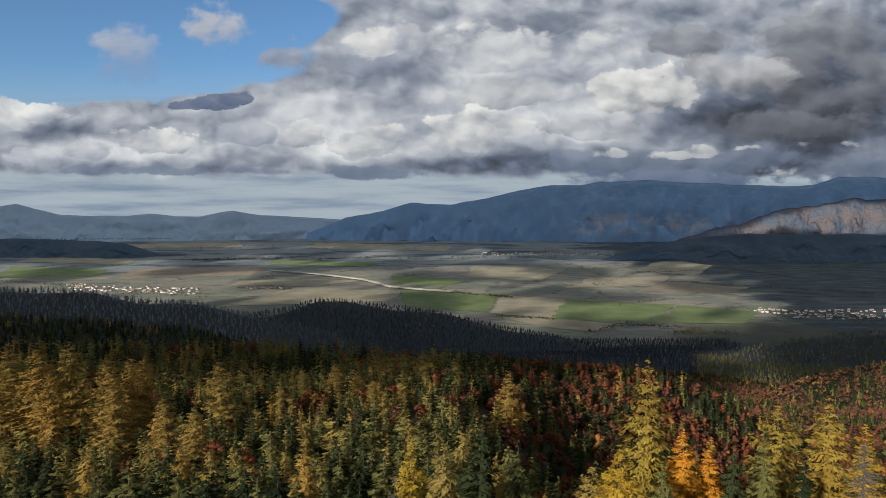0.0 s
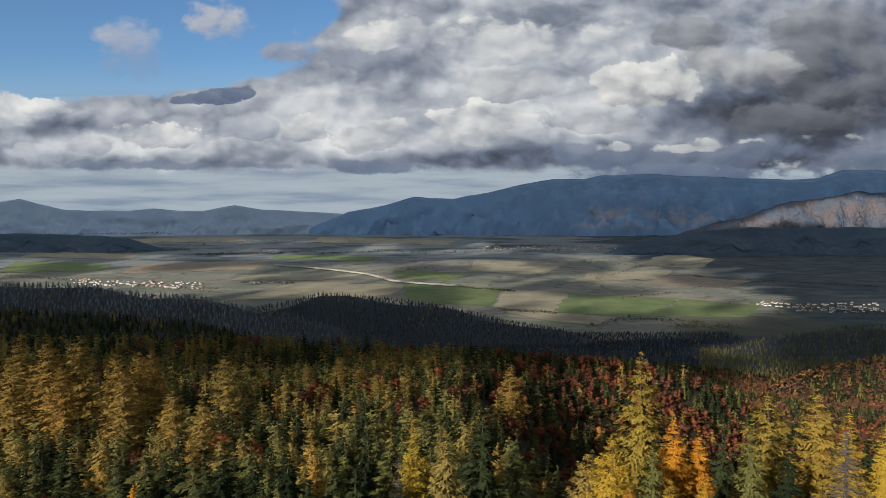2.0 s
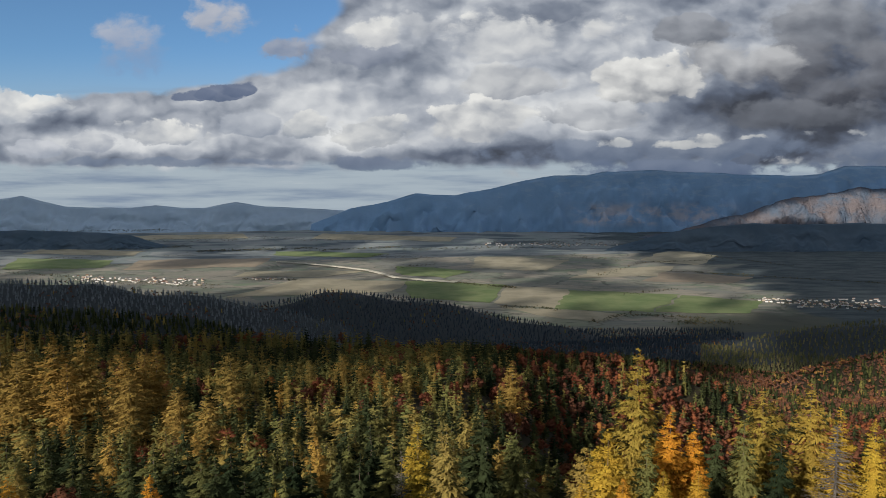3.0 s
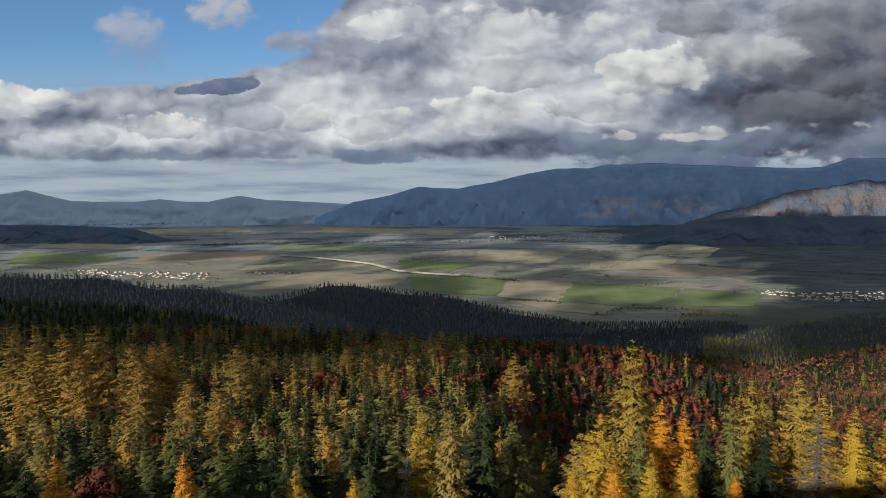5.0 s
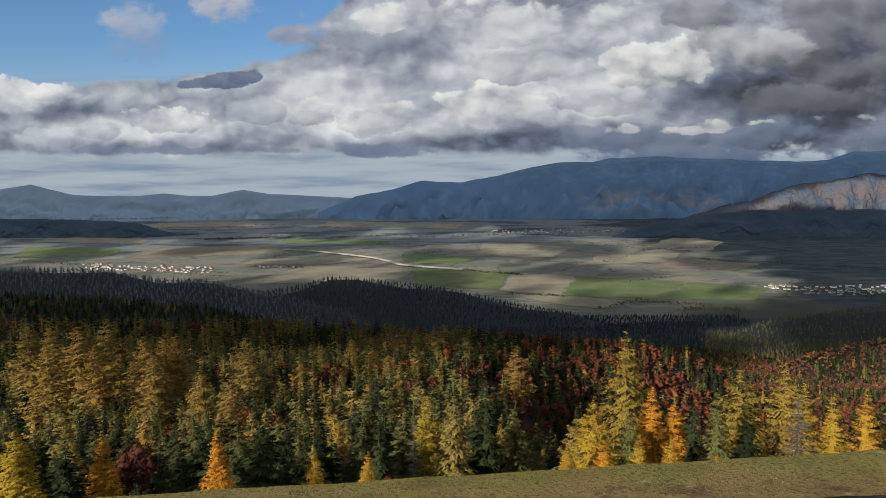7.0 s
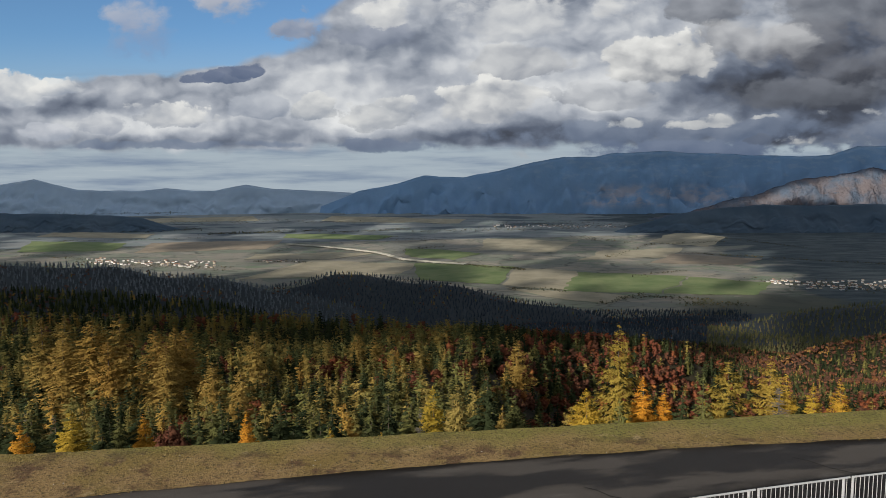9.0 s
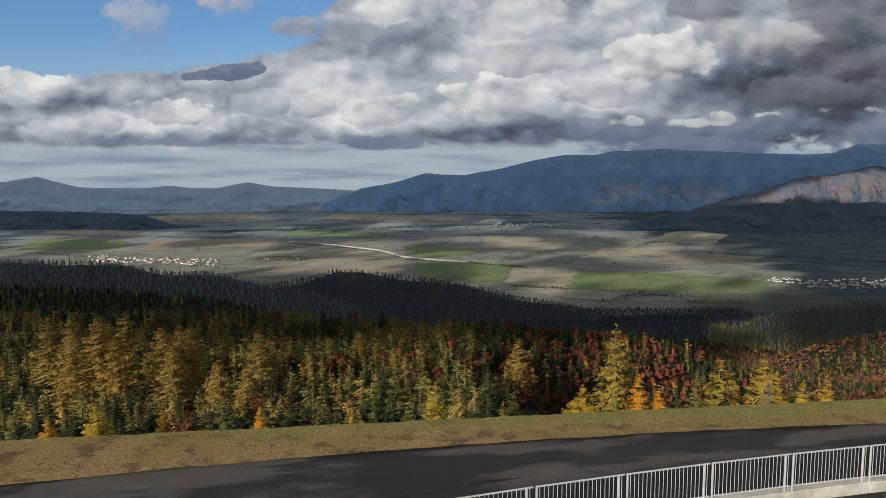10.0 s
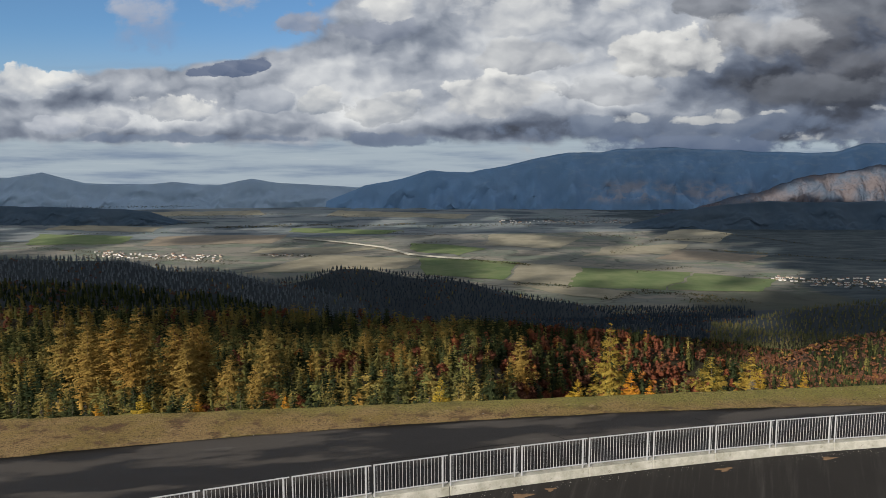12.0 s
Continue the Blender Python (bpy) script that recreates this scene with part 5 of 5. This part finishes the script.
def make_motorway():
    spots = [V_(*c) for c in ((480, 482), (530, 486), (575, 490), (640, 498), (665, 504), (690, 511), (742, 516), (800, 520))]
    p = np.array([(x, y, z + 7) for x, y, z in spots])
    t = np.linspace(0, len(p) - 1, 80)
    P = np.stack([np.interp(t, np.arange(len(p)), p[:, i]) for i in range(3)], -1)
    d = np.gradient(P, axis=0)
    s = np.stack([-d[:, 1], d[:, 0], 0 * d[:, 0]], -1)
    s /= np.linalg.norm(s, axis=1)[:, None]
    root = new("motorway")
    tagged(root, "pale concrete motorway crossing the valley on a low viaduct", "motorway")
    prof = ((-9, -2.5), (-9, 1.2), (-8.4, 1.2), (-8.4, 0), (8.4, 0), (8.4, 1.2), (9, 1.2), (9, -2.5))
    V = np.stack([P + s * w + np.array([0, 0, h]) for w, h in prof], 1)
    child("deck", mesh_of("deck", V.reshape(-1, 3), grid_faces(len(P), len(prof)), concrete), root)
    pier = bmesh.new()
    box(pier, (3.0, 8.0, 10.0), (0, 0, 0), 0.2)
    me = bpy.data.meshes.new("pier")
    pier.to_mesh(me)
    pier.free()
    me.materials.append(concrete)
    for i in range(44, 72, 3):
        o = child("pier", me, root)
        o.location = P[i] - np.array([0, 0, 6.5])


make_motorway()


# ---- fence and kerb ----
def fence_line(step, first):
    """Joints along the basin's rim, a panel's length apart."""
    out = [first]
    for sign in (-1, 1):
        x = first
        for _ in range(9 if sign < 0 else 12):
            g = 0.339 - 0.0086 * x
            x += sign * step / math.hypot(1, g)
            out.append(x)
    return sorted(out)


def tube(bm, a, b, r, sides=6):
    a, b = Vector(a), Vector(b)
    q = (b - a).to_track_quat("Z", "Y").to_matrix().to_4x4()
    bmesh.ops.create_cone(bm, cap_ends=True, segments=sides, radius1=r, radius2=r, depth=(b - a).length, matrix=Matrix.Translation((a + b) / 2) @ q)


PITCH = 2.66


def make_fence():
    joints = fence_line(PITCH, 1.64)
    root = new("fence_panel")
    tagged(root, "galvanised steel railing panel with upright bars on the kerb", "railing", "railing panels along the basin rim")
    w = PITCH - 0.10
    for name, z in (("top_rail", 1.10), ("bottom_rail", 0.14)):
        bm = bmesh.new()
        box(bm, (w, 0.04, 0.04), (PITCH / 2, 0, z), 0.008)
        part(name, bm, zinc, root)
    for x in (0.02, w - 0.15):
        bm = bmesh.new()
        box(bm, (0.048, 0.048, 1.14), (x + 0.02, 0, 0.55), 0.008)
        part("post", bm, zinc, root)
    bm = bmesh.new()
    tube(bm, (0, 0, 0.14), (0, 0, 1.09), 0.008, 6)
    bar = bpy.data.meshes.new("bar")
    bm.to_mesh(bar)
    bm.free()
    bar.materials.append(zinc)
    n = 20
    for i in range(n):
        b = child("bar", bar, root)
        b.location.x = 0.13 + (w - 0.17) * i / (n - 1)
    kerb_bm = bmesh.new()
    box(kerb_bm, (PITCH - 0.012, 0.34, 0.60), (0, 0, 0), 0.02)
    kerb_mesh = bpy.data.meshes.new("kerb_block")
    kerb_bm.to_mesh(kerb_mesh)
    kerb_bm.free()
    kerb_mesh.materials.append(concrete)
    first = True
    for a, b in zip(joints, joints[1:]):
        ang = math.degrees(math.atan2(fence_y(b) - fence_y(a), b - a))
        m = pose(a, fence_y(a), 0.12 + 0.0, 0, 0, ang)
        if first:
            root.matrix_world, first = m, False
        else:
            copy_thing(root, m)
        k = new("kerb_block", kerb_mesh)
        k.matrix_world = pose((a + b) / 2, (fence_y(a) + fence_y(b)) / 2, -0.18, 0, 0, ang) @ pose(0, 0.09, 0)
        tagged(k, "weathered pale concrete kerb block under the railing", "kerb", "kerb blocks along the basin rim")


make_fence()


# ---- small things on the dam ----
straw = material("straw_blades", lambda t, p: ramp_colour(t, island_random(t), [(0.0, (0.16, 0.16, 0.045)), (0.4, (0.23, 0.17, 0.062)), (0.75, (0.30, 0.20, 0.085)), (1.0, (0.32, 0.23, 0.10))]), 1.0, spec=0.0)
pebble = material("pale_gravel", lambda t, p: ramp_colour(t, island_random(t), [(0.0, (0.22, 0.20, 0.17)), (0.6, (0.42, 0.40, 0.36)), (1.0, (0.60, 0.58, 0.54))]), 0.9)
leaf_litter = material("leaf_litter", lambda t, p: blend(t, fbm(t, p, 7.0, 5.0, 0.7), (0.10, 0.06, 0.035), (0.26, 0.17, 0.10)), 0.95)


def make_blades():
    """Dry grass standing on the verge, thickest towards the brink."""
    n = 36000
    x = RNG.uniform(-34, 42, n)
    f = RNG.uniform(0, 1, n) ** 0.7
    y = road_y(x) + 0.05 + (brink_y(x) + 0.9 - road_y(x)) * f
    z = np.where(y > brink_y(x), -(y - brink_y(x)) * 0.5, 0.0)
    a, h = RNG.uniform(0, 6.283, n), RNG.uniform(0.02, 0.065, n) * (0.6 + 0.8 * (wobble(x, y, 4.0, 7) * 0.5 + 0.5))
    w = RNG.uniform(0.008, 0.022, n)
    p = np.stack([x, y, z - 0.02], -1)
    s = np.stack([np.cos(a) * w, np.sin(a) * w, 0 * a], -1)
    tip = p + np.stack([RNG.normal(0, 0.06, n), RNG.normal(0, 0.06, n), h], -1)
    V = np.stack([p - s, p + s, tip], 1).reshape(-1, 3)
    ob = new("grass_blades", mesh_of("grass_blades", V, np.arange(3 * n).reshape(-1, 3), straw))
    tagged(ob, "straw-coloured grass blades on the verge", "grass", kind="stuff")


def make_gravel():
    """Loose stones washed against the kerb and scattered on the verge."""
    V, F = [], []
    base = np.array([(1, 0, 0), (0, 1, 0), (-1, 0, 0), (0, -1, 0), (0, 0, 1.0), (0, 0, -0.6)])
    tri = [(0, 1, 4), (1, 2, 4), (2, 3, 4), (3, 0, 4), (1, 0, 5), (2, 1, 5), (3, 2, 5), (0, 3, 5)]
    for i in range(620):
        x = RNG.uniform(-14, 24)
        if i < 480:
            o = 0.10 + abs(RNG.normal(0, 0.16)) + (RNG.rand() < 0.05) * RNG.rand() * 2
            p = np.array([x + o * 0.3, fence_y(x) - 0.05 - o * 0.95, -0.2 - 0.42 * o])
            r = RNG.uniform(0.006, 0.020)
        else:
            f = np.clip(RNG.normal(0.35, 0.2), 0.03, 0.95)
            p = np.array([x, road_y(x) + (brink_y(x) - road_y(x)) * f, 0.0])
            r = RNG.uniform(0.010, 0.026)
        k = len(V)
        V += list(p + base * RNG.uniform(0.6, 1.3, (6, 1)) * r)
        F += [(k + a, k + b, k + c) for a, b, c in tri]
    ob = new("gravel", mesh_of("gravel", V, F, pebble))
    tagged(ob, "pale loose gravel along the kerb and verge", "gravel", kind="stuff")


def litter(x, o, w, d):
    """A flat drift of dead leaves on the lining below the kerb."""
    n = 22
    a = np.linspace(0, 6.283, n, endpoint=False)
    r = 1 + 0.35 * np.sin(a * 3 + x) + RNG.uniform(-0.25, 0.25, n)
    lx, ly = np.cos(a) * r * w, np.sin(a) * r * d + o
    px = x + lx + ly * 0.3
    py = fence_y(x + lx) - 0.05 - ly * 0.95
    pz = -0.2 - 0.42 * ly + 0.012
    V = np.concatenate([np.stack([px, py, pz], -1), [[px.mean(), py.mean(), pz.mean() + 0.02]]])
    F = [(i, (i + 1) % n, n) for i in range(n)]
    tagged(new("leaf_drift", mesh_of("leaf_drift", V, F, leaf_litter)), "brown drift of dead leaves below the kerb", "leaf litter", "leaf drifts below the kerb")


make_blades()
make_gravel()
for x, o, w, d in ((1.5, 0.45, 0.34, 0.10), (2.6, 0.35, 0.18, 0.06), (-1.4, 0.5, 0.4, 0.07), (-2.8, 0.42, 0.5, 0.06), (-0.3, 0.62, 0.3, 0.07), (9.4, 0.40, 0.32, 0.08), (13.9, 0.35, 0.3, 0.07), (17.0, 0.4, 0.22, 0.06)):
    litter(x, o, w, d)


def tar_seam(points):
    """A tarred crack in the asphalt."""
    bm = bmesh.new()
    last = None
    for x, y in points:
        w = 0.025 + RNG.uniform(0, 0.02)
        pair = [bm.verts.new((x, y - w, -0.012)), bm.verts.new((x, y + w, -0.012))]
        if last:
            bm.faces.new((last[0], pair[0], pair[1], last[1]))
        last = pair
    me = bpy.data.meshes.new("tar_seam")
    bm.to_mesh(me)
    bm.free()
    me.materials.append(lining_tar)
    tagged(new("tar_seam", me), "black tar-sealed crack in the asphalt road", "road crack", "cracks in the road")


tar_seam([(9.9 + 0.35 * i, 26.7 - 0.32 * i + 0.08 * math.sin(i * 2.1)) for i in range(7)])
tar_seam([(12.0 + 0.5 * i, 25.1 + 0.02 * i + 0.05 * math.sin(i * 1.7)) for i in range(8)])
# thin dark line running parallel to the railing, about 3 m behind it
tar_seam([(-4.0 + 0.7 * i, 21.6 + 0.26 * i + 0.06 * math.sin(i * 1.3)) for i in range(9)])
tar_seam([(3.2 + 0.3 * i, 24.6 - 0.22 * i + 0.07 * math.sin(i * 2.3)) for i in range(6)])
